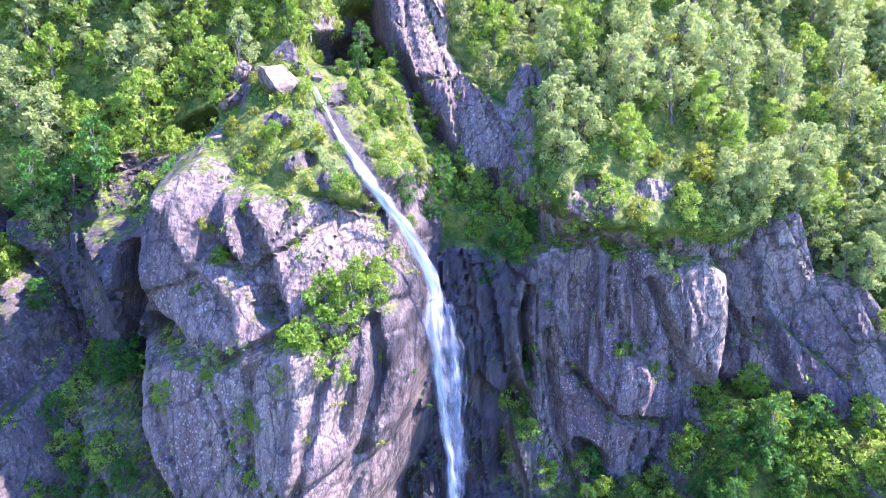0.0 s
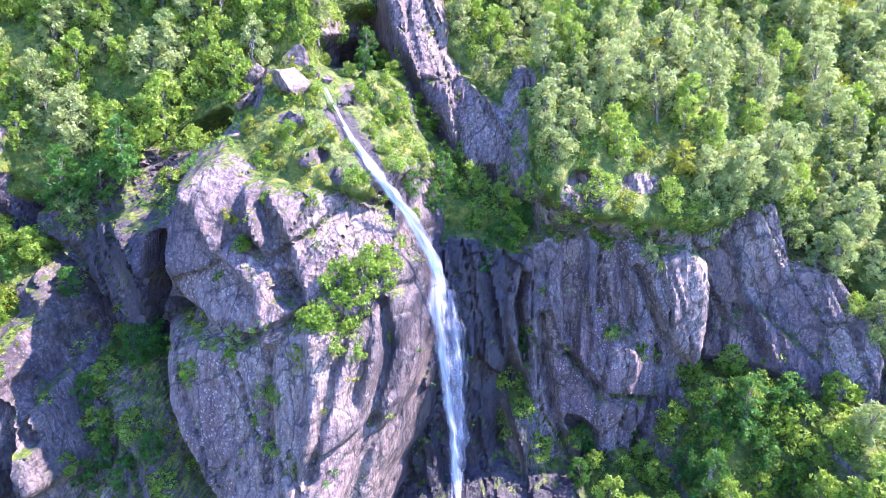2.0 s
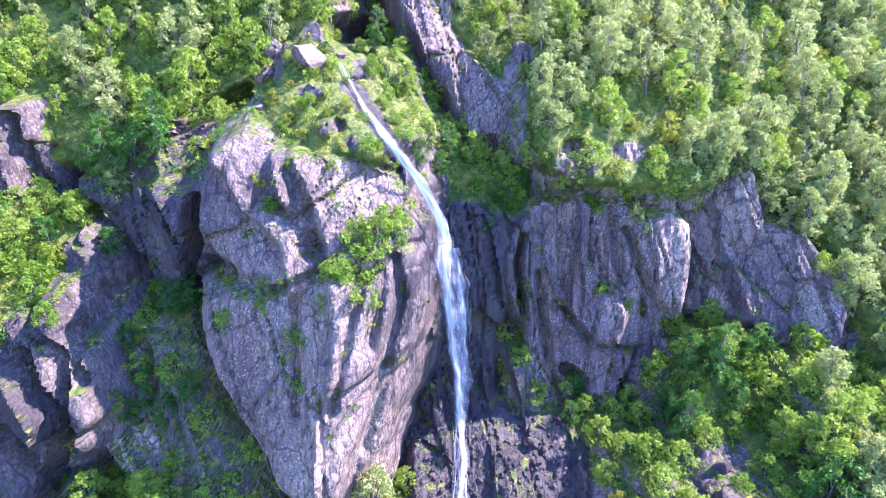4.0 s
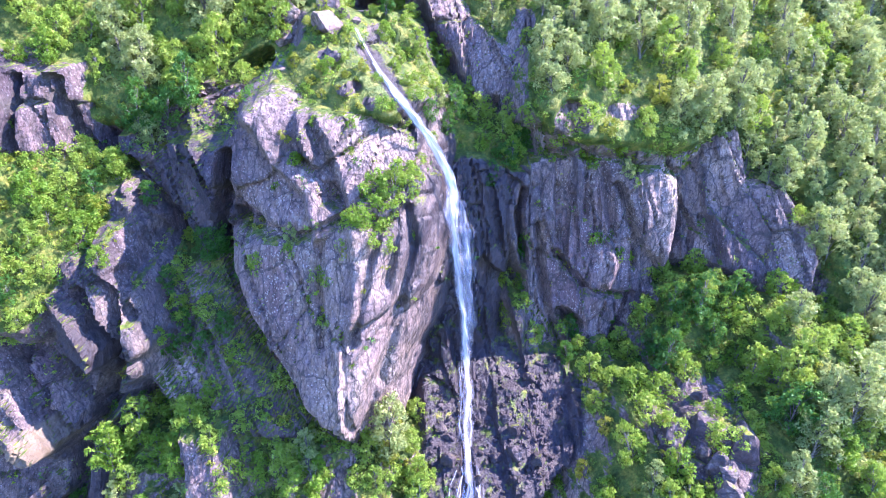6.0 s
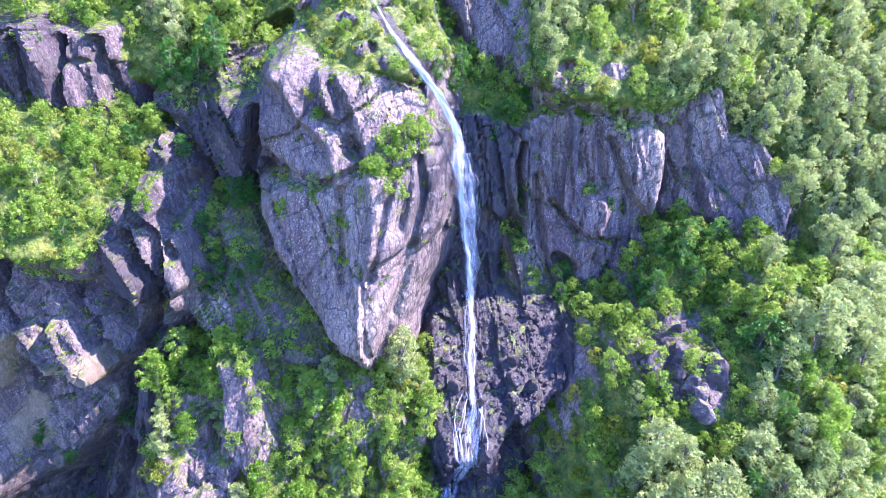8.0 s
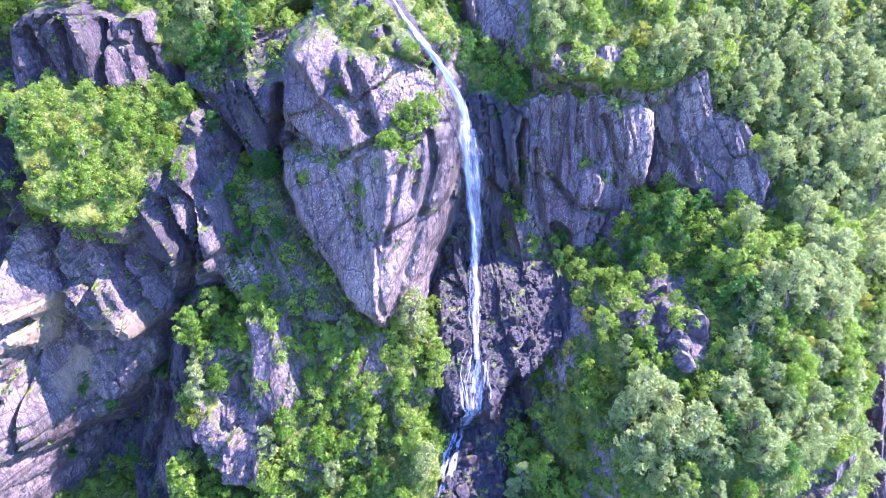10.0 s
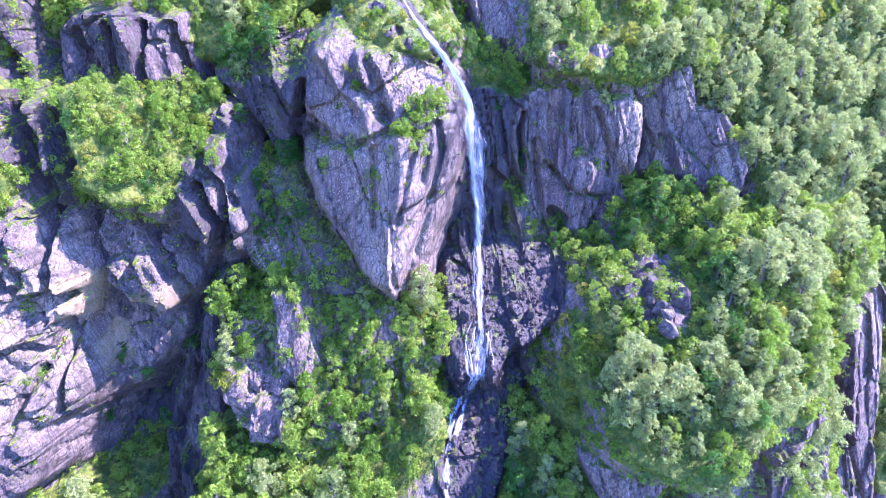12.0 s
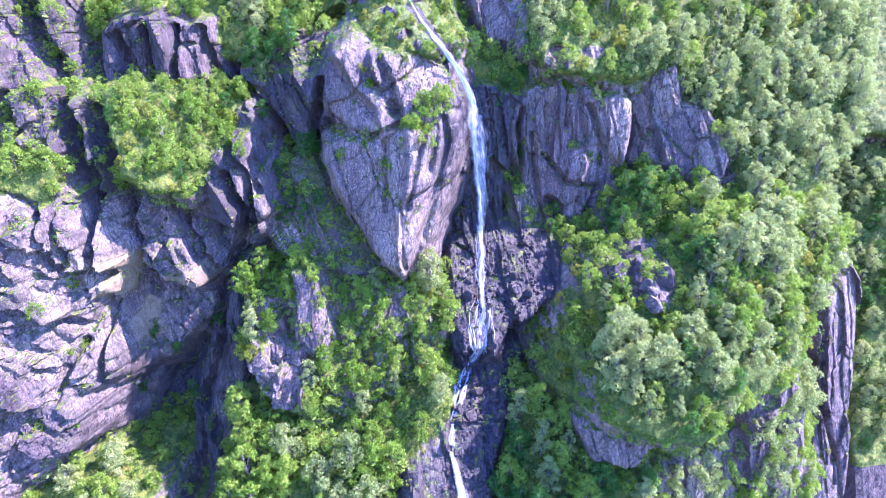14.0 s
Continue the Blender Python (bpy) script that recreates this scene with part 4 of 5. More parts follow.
numbers = {m[0]: k for k, m in enumerate(MASSES)}
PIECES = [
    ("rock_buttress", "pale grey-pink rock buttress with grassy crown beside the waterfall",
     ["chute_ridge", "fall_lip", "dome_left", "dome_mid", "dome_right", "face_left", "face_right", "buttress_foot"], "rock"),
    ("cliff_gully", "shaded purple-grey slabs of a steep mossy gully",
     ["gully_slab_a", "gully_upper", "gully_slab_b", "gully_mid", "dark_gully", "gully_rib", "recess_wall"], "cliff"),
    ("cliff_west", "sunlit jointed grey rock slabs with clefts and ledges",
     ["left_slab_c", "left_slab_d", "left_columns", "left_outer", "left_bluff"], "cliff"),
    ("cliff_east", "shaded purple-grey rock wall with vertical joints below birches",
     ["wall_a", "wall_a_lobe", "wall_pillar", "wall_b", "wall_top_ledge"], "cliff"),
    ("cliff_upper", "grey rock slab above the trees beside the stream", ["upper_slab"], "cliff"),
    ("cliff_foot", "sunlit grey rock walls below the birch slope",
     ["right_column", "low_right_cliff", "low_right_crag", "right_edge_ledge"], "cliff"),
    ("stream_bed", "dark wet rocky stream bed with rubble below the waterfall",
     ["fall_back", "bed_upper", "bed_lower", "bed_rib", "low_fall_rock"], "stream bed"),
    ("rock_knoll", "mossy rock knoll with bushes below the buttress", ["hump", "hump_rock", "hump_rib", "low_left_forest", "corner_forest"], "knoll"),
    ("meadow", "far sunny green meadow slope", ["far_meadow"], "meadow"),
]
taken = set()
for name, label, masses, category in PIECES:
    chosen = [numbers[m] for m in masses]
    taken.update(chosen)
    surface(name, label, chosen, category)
surface("ground", "green forest floor of a steep mountain side", [k for k in range(-1, len(MASSES)) if k not in taken], "ground")


def valley_material():
    n = Nodes("valley_grass")
    colour = n.ramp(n.noise(0.02, 6, 0.6), (0.3, (0.05, 0.09, 0.02)), (0.6, (0.10, 0.15, 0.04)))
    return n.finish(n.mix(0.4, colour, n.ramp(n.noise(0.4, 4), (0.3, 0.1), (0.7, 0.7)), "OVERLAY"), 0.9, 0.2)


# the valley floor far below the cliff, out to the horizon
bm = bmesh.new()
bmesh.ops.create_grid(bm, x_segments=40, y_segments=40, size=2500)
for v in bm.verts:
    v.co.z = -60 + 6 * noise.noise(v.co * 0.004)
floor_mesh = bpy.data.meshes.new("valley_floor")
bm.to_mesh(floor_mesh)
bm.free()
floor_mesh.materials.append(valley_material())
tagged(new("valley_floor", floor_mesh), "wide green valley floor far below the cliffs", "valley", kind="structure")
# the foot of the mountain, from the sheet's lower edge down to the valley
bm = bmesh.new()
low = [bm.verts.new((float(x), float(y), Z0)) for x, y in zip(gx[0, ::6], gy[0, ::6])]
deep = [bm.verts.new((v.co.x, v.co.y - 25, -65)) for v in low]
for k in range(len(low) - 1):
    bm.faces.new((low[k], low[k + 1], deep[k + 1], deep[k]))
foot_mesh = bpy.data.meshes.new("mountain_foot")
bm.to_mesh(foot_mesh)
bm.free()
foot_mesh.materials.append(ROCK)
tagged(new("mountain_foot", foot_mesh), "lower rock slope of the mountain down to the valley", "cliff", kind="structure")

# ---------------------------------------------------------------- trees and bushes
SURFACE = 5


def tube(points, radii, sides, verts, faces):
    base = len(verts)
    for k, (p, r) in enumerate(zip(points, radii)):
        for s in range(sides):
            a = 2 * math.pi * s / sides
            verts.append((p[0] + r * math.cos(a), p[1] + r * math.sin(a), p[2]))
    for k in range(len(points) - 1):
        for s in range(sides):
            a, b = base + k * sides + s, base + k * sides + (s + 1) % sides
            faces.append((a, b, b + sides, a + sides))


def plant(rng, height, width, leaves, leaf, clear=0.25, lumps=14):
    """A tree: trunk and limbs as tubes, and a crown of small bent leaves in uneven clumps. Returns both as arrays."""
    verts, faces = [], []
    lean = rng.normal(0, 0.05, 2) * height
    stem = [(lean[0] * s * s, lean[1] * s * s, height * 0.86 * s - 0.5) for s in (0, 0.3, 0.6, 1.0)]
    r0 = 0.022 * height
    tube(stem, [r0, r0 * 0.75, r0 * 0.5, r0 * 0.15], 5, verts, faces)
    centres, sizes = [], []
    for k in range(lumps):
        h = clear + (1 - clear) * (k + rng.random()) / lumps
        reach = width * 0.5 * math.sin(math.pi * min(0.97, 0.18 + 0.80 * (h - clear) / (1 - clear))) ** 0.7
        a = k * 2.4 + rng.normal(0, 0.5)
        d = reach * (0.35 + 0.6 * rng.random())
        c = np.array((lean[0] * h * h + d * math.cos(a), lean[1] * h * h + d * math.sin(a), height * h * 0.95))
        centres.append(c)
        sizes.append(width * (0.12 + 0.10 * rng.random()) * (1.15 - 0.4 * h))
        s0 = max(0.1, h - 0.18)
        root = np.array((lean[0] * s0 * s0, lean[1] * s0 * s0, height * 0.86 * s0 - 0.3))
        mid = (root + c) / 2 + (0, 0, 0.05 * height)
        tube([root, mid, c], [r0 * 0.35, r0 * 0.22, r0 * 0.06], 3, verts, faces)
    sizes = np.array(sizes)
    share = sizes ** 2 / (sizes ** 2).sum()
    which = rng.choice(lumps, leaves, p=share)
    way = rng.normal(0, 1, (leaves, 3))
    way[:, 2] = way[:, 2] * 0.8 + 0.35
    way /= np.linalg.norm(way, axis=1)[:, None]
    far = sizes[which] * (0.45 + 0.62 * rng.random(leaves) ** 0.5)
    at = np.array(centres)[which] + way * far[:, None] * (1, 1, 0.85)
    face = way + rng.normal(0, 0.6, (leaves, 3))
    face /= np.linalg.norm(face, axis=1)[:, None]
    side = np.cross(face, rng.normal(0, 1, (leaves, 3)))
    side /= np.linalg.norm(side, axis=1)[:, None]
    along = np.cross(face, side)
    size = leaf * (0.6 + 0.8 * rng.random(leaves))[:, None]
    droop = face * size * 0.25
    blade = np.stack((at - along * size * 0.45 + side * size * 0.42 - droop, at + along * size * 0.55 - droop, at - along * size * 0.3 - side * size * 0.42), 1)
    crown = blade.reshape(-1, 3)
    return np.array(verts), faces, crown


def mesh_from(name, verts, quads, material):
    mesh = bpy.data.meshes.new(name)
    quads = np.asarray(quads, dtype=np.int32)
    corners = quads.shape[1]
    mesh.vertices.add(len(verts))
    mesh.vertices.foreach_set("co", np.asarray(verts, dtype=np.float32).ravel())
    mesh.loops.add(quads.size)
    mesh.loops.foreach_set("vertex_index", quads.ravel())
    mesh.polygons.add(len(quads))
    mesh.polygons.foreach_set("loop_start", np.arange(0, quads.size, corners, dtype=np.int32))
    mesh.update(calc_edges=True)
    mesh.materials.append(material)
    return mesh


def leaf_faces(count):
    return np.arange(count * 3).reshape(-1, 3)


rng = np.random.default_rng(5)
# kind of plant: height, crown width, leaves, leaf size, leaf colour
SORTS = {
    "birch": (5.0, 3.6, 1350, 0.36, "birch", 0.2, 28),
    "sapling": (4.3, 2.3, 1000, 0.33, "birch", 0.14, 20),
    "bush": (2.4, 2.8, 700, 0.30, "bright", 0.05, 18),
    "heath_bush": (2.0, 2.5, 600, 0.29, "golden", 0.05, 16),
    "alder": (4.4, 3.3, 1080, 0.345, "dark", 0.12, 22),
    "leafy": (4.2, 3.1, 1080, 0.345, "bright", 0.12, 22),
}
FORMS = {}
for sort, (height, width, leaves, leaf, tint, clear, lumps) in SORTS.items():
    for k in range(5):
        v, f, c = plant(rng, height * (0.85 + 0.3 * rng.random()), width * (0.85 + 0.3 * rng.random()), leaves, leaf, clear, lumps)
        FORMS[sort, k] = (v, f, c, mesh_from(sort + "_trunk", v, f, BARK), mesh_from(sort + "_crown", c, leaf_faces(leaves), LEAVES[tint]))

# how each mass is wooded: spacing in metres, and the shares of the sorts
WOOD = {
    "upper_left_forest": (1.85, "leafy leafy birch sapling leafy heath_bush"), "upper_back": (2.5, "birch leafy birch"),
    "upper_knob": (2.0, "bush bush sapling"), "stream_trees": (2.1, "sapling alder leafy birch"),
    "left_ledge": (1.4, "bush leafy heath_bush alder bush leafy"), "left_top_forest": (2.2, "leafy birch leafy sapling"),
    "hump": (1.6, "leafy bush leafy heath_bush leafy sapling bush"), "low_left_forest": (2.1, "leafy leafy bush birch"), "corner_forest": (2.4, "leafy birch"),
    "right_forest": (2.3, "birch birch sapling leafy birch heath_bush leafy"), "right_far": (2.4, "birch birch sapling"),
    "shade_gully": (1.9, "alder alder alder bush"), "low_right_slope": (2.0, "leafy alder birch sapling"),
    "low_right_forest": (2.0, "birch birch sapling leafy birch alder"), "low_right_edge": (2.0, "birch leafy heath_bush birch bush"),
    "low_mid_forest": (2.2, "alder leafy sapling"), "far_forest": (2.8, "birch birch alder"),
    "low_right_cliff": (2.3, "birch leafy birch bush"), "dark_gully": (5.0, "bush"), "chute_ridge": (1.5, "heath_bush bush"), "gully_mid": (2.6, "bush bush alder"), "gully_upper": (2.4, "bush alder"), "left_outer": (3.2, "bush"), "left_outer_wood": (1.9, "leafy bush leafy"), "left_corner_wood": (2.0, "leafy bush"),
    "hump_rib": (2.6, "bush"), "bed_rib": (3.0, "bush"), "wall_top_ledge": (1.4, "bush sapling alder alder"),
}
LABELS = {
    "birch": "slender birch tree with pale grey-green crown on a steep slope", "sapling": "young birch with narrow grey-green crown on a steep slope",
    "bush": "low bright green bush rooted on a rock ledge", "alder": "dark green broadleaf tree standing in shade",
    "leafy": "bright yellow-green broadleaf tree on a mossy slope", "heath_bush": "low yellow-green bush on a heathy rock slope",
}
OPEN_ROCK = {numbers[m] for m in ("upper_slab", "wall_b", "left_columns", "hump_rock", "low_right_crag")}
spots = []
cells = {}
for _ in range(34000):
    x, z = rng.uniform(-66, 88), rng.uniform(-14, 80)
    i, j = int((x - X0) / STEP), int((z - Z0) / STEP)
    w = gwhich[j, i]
    if stream_away[j, i] < (1.15 if z > 50 else 1.6):
        continue
    if w < 0 and x > 36.0:
        w = numbers["right_far"]
    if w < 0 or MASSES[w][0] not in WOOD:
        continue
    gap, shares = WOOD[MASSES[w][0]]
    if green[j, i] < 0.3 and MASSES[w][1] in ("forest", "heath", "grass"):
        if rng.random() < 0.75:
            continue
        shares = "bush"
    if gspill[j, i] > 0.6 and x < 37.0:
        shares = "bush"
        if rng.random() < 0.5:
            continue
    y = ground_y(x, z)
    cell = (int(x // 3), int(y // 3), int(z // 3))
    if any((x - p[0]) ** 2 + (y - p[1]) ** 2 + (0.7 * (z - p[2])) ** 2 < gap * gap
           for a in (-1, 0, 1) for b in (-1, 0, 1) for c in (-1, 0, 1) for p in cells.get((cell[0] + a, cell[1] + b, cell[2] + c), ())):
        continue
    cells.setdefault(cell, []).append((x, y, z))
    if MASSES[w][0] == "stream_trees" and x > 1.0:
        shares = "alder alder alder leafy"
    if MASSES[w][0] == "low_right_slope" and x < 14.6:
        shares = "heath_bush bush"
    if 17.5 < x < 27.0 and 22.5 < z < 31.0:
        shares = "bush"
    # only low growth stands before the open rock
    if any(gwhich[min(j + up, gx.shape[0] - 1), i] in OPEN_ROCK for up in (8, 14, 20)):
        shares = "bush"
    shares = shares.split()
    spots.append((x, y, z, shares[rng.integers(len(shares))], MASSES[w][0]))

LEDGE_SHRUBS = [
    (-7.4, 47.9, 0.85, "leafy"),
    (-5.8, 48.1, 0.90, "leafy"),
    (-6.6, 46.7, 0.80, "bush"),
    (-8.9, 47.2, 0.70, "bush"),
    (-8.2, 47.0, 0.90, "bush"),
    (-4.2, 48.6, 0.75, "leafy"),
    (-7.2, 45.2, 0.80, "bush"),
    (-5.5, 49.8, 0.70, "bush"),
    (-14.6, 44.2, 0.50, "bush"),
    (-17.9, 42.4, 0.40, "bush"),
    (-11.6, 42.1, 0.48, "bush"),
    (-9.9, 44.3, 0.40, "heath_bush"),
    (-11.9, 39.4, 0.32, "heath_bush"),
    (-10.1, 37.3, 0.36, "bush"),
    (-9.5, 35.0, 0.30, "bush"),
    (-14.0, 38.1, 0.26, "heath_bush"),
    (-8.4, 41.5, 0.34, "heath_bush"),
    (-14.9, 53.6, 0.50, "heath_bush"),
    (-13.7, 52.0, 0.42, "heath_bush"),
    (-12.2, 55.0, 0.40, "bush"),
    (-6.4, 44.6, 0.55, "bush"),
    (-14.6, 44.7, 0.55, "sapling"),
    (-17.8, 43.1, 0.55, "bush"),
    (-12.5, 42.3, 0.50, "bush"),
    (-11.7, 38.4, 0.45, "bush"),
    (-13.0, 40.3, 0.35, "bush"),
    (-10.2, 45.1, 0.45, "bush"),
    (-14.1, 51.8, 0.50, "bush"),
    (-16.0, 49.6, 0.30, "bush"),
    (-28.7, 52.2, 0.70, "birch"),
    (-32.0, 49.5, 0.80, "leafy"),
    (-23.5, 41.9, 0.70, "alder"),
    (-4.0, 45.1, 0.35, "bush"),
    (-9.3, 54.7, 0.40, "bush"),
    (-9.7, 52.6, 0.40, "bush"),
    (-3.7, 51.4, 0.50, "bush"),
    (-13.7, 57.4, 0.50, "bush"),
    (-11.4, 59.0, 0.70, "bush"),
]
WALL_SHRUBS = [
    (-48.6, 59.2, 0.80, "leafy"),
    (-46.6, 60.0, 0.90, "leafy"),
    (-43.7, 60.7, 0.80, "sapling"),
    (-41.0, 60.6, 0.90, "leafy"),
    (-39.1, 60.2, 0.70, "bush"),
    (-37.2, 59.8, 0.80, "leafy"),
    (-42.7, 57.0, 0.40, "bush"),
    (-39.3, 54.6, 0.40, "bush"),
    (-33.0, 44.7, 0.90, "leafy"),
    (-30.6, 43.8, 0.70, "bush"),
    (-33.3, 44.1, 0.80, "leafy"),
    (-50.7, 29.0, 0.50, "bush"),
    (-52.7, 27.6, 0.60, "bush"),
    (-50.8, 20.9, 0.50, "bush"),
    (-45.0, 18.0, 0.70, "alder"),
    (-42.7, 15.7, 0.80, "alder"),
    (-36.9, 19.1, 0.80, "alder"),
    (-40.6, 8.6, 0.60, "alder"),
    (-48.0, 10.2, 0.80, "alder"),
    (7.3, 51.3, 0.60, "alder"),
    (8.8, 51.3, 0.50, "bush"),
    (10.3, 51.9, 0.70, "leafy"),
    (12.5, 51.1, 0.50, "bush"),
    (14.2, 51.5, 0.80, "birch"),
    (16.3, 50.8, 0.50, "bush"),
    (18.3, 51.2, 0.90, "birch"),
    (20.1, 50.7, 0.60, "sapling"),
    (21.3, 51.4, 1.00, "birch"),
    (23.1, 51.7, 0.60, "bush"),
    (24.8, 52.3, 0.90, "birch"),
    (27.4, 52.5, 0.70, "sapling"),
    (17.7, 49.5, 0.40, "bush"),
    (13.2, 50.3, 0.35, "bush"),
    (9.6, 50.6, 0.35, "bush"),
    (-3.9, 56.8, 0.55, "bush"),
    (-2.8, 54.9, 0.50, "alder"),
    (-1.8, 55.6, 0.60, "sapling"),
    (-1.0, 53.2, 0.55, "alder"),
    (-6.0, 59.4, 0.50, "bush"),
    (-7.2, 62.0, 0.55, "leafy"),
    (-4.8, 58.1, 0.50, "bush"),
    (-2.3, 53.2, 0.40, "bush"),
    (-9.0, 61.4, 0.35, "bush"),
    (-7.4, 58.5, 0.35, "bush"),
    (-5.8, 56.1, 0.40, "bush"),
    (-27.0, 39.4, 0.60, "alder"),
    (-27.2, 36.1, 0.60, "bush"),
    (-22.5, 30.7, 0.80, "bush"),
    (-21.4, 36.2, 0.60, "alder"),
    (-30.1, 36.9, 0.50, "bush"),
    (-22.9, 42.3, 0.80, "alder"),
    (-28.9, 47.2, 0.60, "alder"),
    (-30.7, 29.6, 0.70, "alder"),
    (7.1, 39.9, 0.60, "alder"),
    (7.4, 36.7, 0.60, "alder"),
    (7.4, 42.8, 0.40, "bush"),
    (12.6, 30.9, 0.65, "alder"),
    (11.8, 29.8, 0.60, "alder"),
    (14.4, 42.3, 0.50, "bush"),
    (17.0, 41.1, 0.40, "bush"),
    (18.2, 40.3, 0.45, "bush"),
    (16.8, 33.0, 0.45, "alder"),
    (13.8, 50.0, 0.50, "bush"),
    (17.3, 48.9, 0.50, "sapling"),
    (3.5, 48.2, 0.60, "alder"),
    (5.0, 49.9, 0.70, "alder"),
    (8.2, 46.3, 0.35, "bush"),
    (27.9, 37.2, 0.80, "alder"),
    (24.0, 37.0, 0.70, "alder"),
    (32.0, 36.2, 0.80, "birch"),
    (-6.6, 23.7, 1.20, "birch"),
    (-24.2, 29.3, 0.70, "leafy"),
    (-51.3, 11.8, 0.50, "bush"),
    (30.6, 49.0, 0.80, "birch"),
    (32.0, 48.2, 0.70, "sapling"),
    (33.6, 47.2, 0.90, "birch"),
    (34.8, 44.8, 0.70, "bush"),
    (36.0, 42.0, 0.90, "birch"),
    (36.8, 39.5, 0.80, "birch"),
    (34.0, 37.6, 0.70, "bush"),
    (29.0, 53.2, 0.80, "birch"),
    (-51.3, 20.9, 0.40, "bush"),
    (-54.0, 26.5, 0.50, "bush"),
]

for x, z, size, sort in LEDGE_SHRUBS + WALL_SHRUBS:
    spots.insert(0, (x, ground_y(x, z), z, sort, size))

# how tall the plants of a place have grown
GROWTH = {"chute_ridge": 0.5, "low_right_forest": 1.08, "low_right_edge": 1.08, "low_right_slope": 1.0, "hump": 1.0, "left_ledge": 0.85, "upper_left_forest": 1.12, "low_left_forest": 1.2, "low_mid_forest": 1.2, "shade_gully": 1.15, "right_forest": 1.06, "wall_top_ledge": 0.75}
NEAR = ("hump", "left_ledge", "low_right_forest", "low_right_slope", "shade_gully", "chute_ridge", "wall_top_ledge", "stream_trees", "low_left_forest")
made = {}
singles = 0
rest = {}
for x, y, z, sort, home in spots:
    k = int(rng.integers(5))
    size, turn = 0.65 + 0.6 * rng.random(), rng.uniform(0, 360)
    if not isinstance(home, str):
        size, home = home / 0.92, "hump"
    size *= GROWTH.get(home, 1.0)
    v, f, c, trunk_mesh, crown_mesh = FORMS[sort, k]
    m = pose(x, y + 0.25, z, rng.normal(0, 3), rng.normal(0, 3), turn)
    if home in NEAR and singles < 300:
        singles += 1
        name = "bush" if "bush" in sort else "birch_tree" if sort in ("birch", "sapling") else "tree"
        thing = new(name, None)
        thing.empty_display_size = 0.5
        tagged(thing, LABELS[sort], "bush" if "bush" in sort else "tree", group="plants of the mountain side")
        for part_name, data in (("trunk", trunk_mesh), ("crown", crown_mesh)):
            new(part_name, data).parent = thing
        thing.matrix_basis = m @ Matrix.Scale(size, 4)
    else:
        rest.setdefault(SORTS[sort][4], []).append((v, f, c, np.array(m @ Matrix.Scale(size, 4))))


def joined(name, label, parts, tint):
    """Far woods: many trees in one mesh of leaves and one of stems."""
    crowns = np.concatenate([c @ m[:3, :3].T + m[:3, 3] for v, f, c, m in parts])
    mesh = mesh_from(name, crowns, leaf_faces(len(crowns) // 3), LEAVES[tint])
    thing = tagged(new(name, mesh), label, "trees", kind="stuff")
    verts, faces, base = [], [], 0
    for v, f, c, m in parts:
        verts.append(v @ m[:3, :3].T + m[:3, 3])
        faces.append(np.array(f) + base)
        base += len(v)
    stems = new("stems", mesh_from("stems", np.concatenate(verts), np.concatenate(faces), BARK))
    stems.parent = thing
    return thing


for tint, parts in rest.items():
    joined("woods", {"birch": "dense pale birch woods covering the mountain side", "bright": "bright green broadleaf woods on the upper slopes",
                     "dark": "dark green trees in the shaded gullies", "golden": "yellow-green bushes scattered over the slopes"}[tint], parts, tint)
# ferns, heather and grass tufts between the trees and on the ledges
tufts = []
for _ in range(4):
    v, f, c = plant(rng, 0.9, 1.3, 46, 0.24, 0.05, 6)
    tufts.append(c)
low_growth = {"bright": [], "dark": [], "golden": []}
for _ in range(13500):
    x, z = rng.uniform(-64, 80), rng.uniform(-12, 78)
    g = green[int((z - Z0) / STEP), int((x - X0) / STEP)]
    if stream_away[int((z - Z0) / STEP), int((x - X0) / STEP)] < 0.8:
        continue
    ledge = min(max((slope_z[int((z - Z0) / STEP), int((x - X0) / STEP)] - 0.9) / 1.6, 0), 1)
    if rng.random() > (1.0 if g > 0.7 else 0.55 if g > 0.3 else 0.05 + 0.7 * ledge * (1 - bed[int((z - Z0) / STEP), int((x - X0) / STEP)])):
        continue
    size = 0.5 + 0.9 * rng.random()
    m = np.array(pose(x, ground_y(x, z) + 0.1, z - 0.15, 0, 0, rng.uniform(0, 360)) @ Matrix.Scale(size, 4))
    w = gwhich[int((z - Z0) / STEP), int((x - X0) / STEP)]
    sunny = w >= 0 and MASSES[w][0] in ("hump", "chute_ridge", "left_ledge", "left_outer", "left_outer_wood")
    low_growth[("dark", "golden", "bright")[int(rng.choice(3, p=(0.25, 0.4, 0.35) if sunny else (0.3, 0.2, 0.5)))]].append(tufts[int(rng.integers(4))] @ m[:3, :3].T + m[:3, 3])
for tint, parts in low_growth.items():
    crowns = np.concatenate(parts)
    tagged(new("undergrowth", mesh_from("undergrowth", crowns, leaf_faces(len(crowns) // 3), LEAVES[tint])),
           "ferns, heather and grass tufts covering the slopes", "undergrowth", kind="stuff")

# ---------------------------------------------------------------- the waterfall


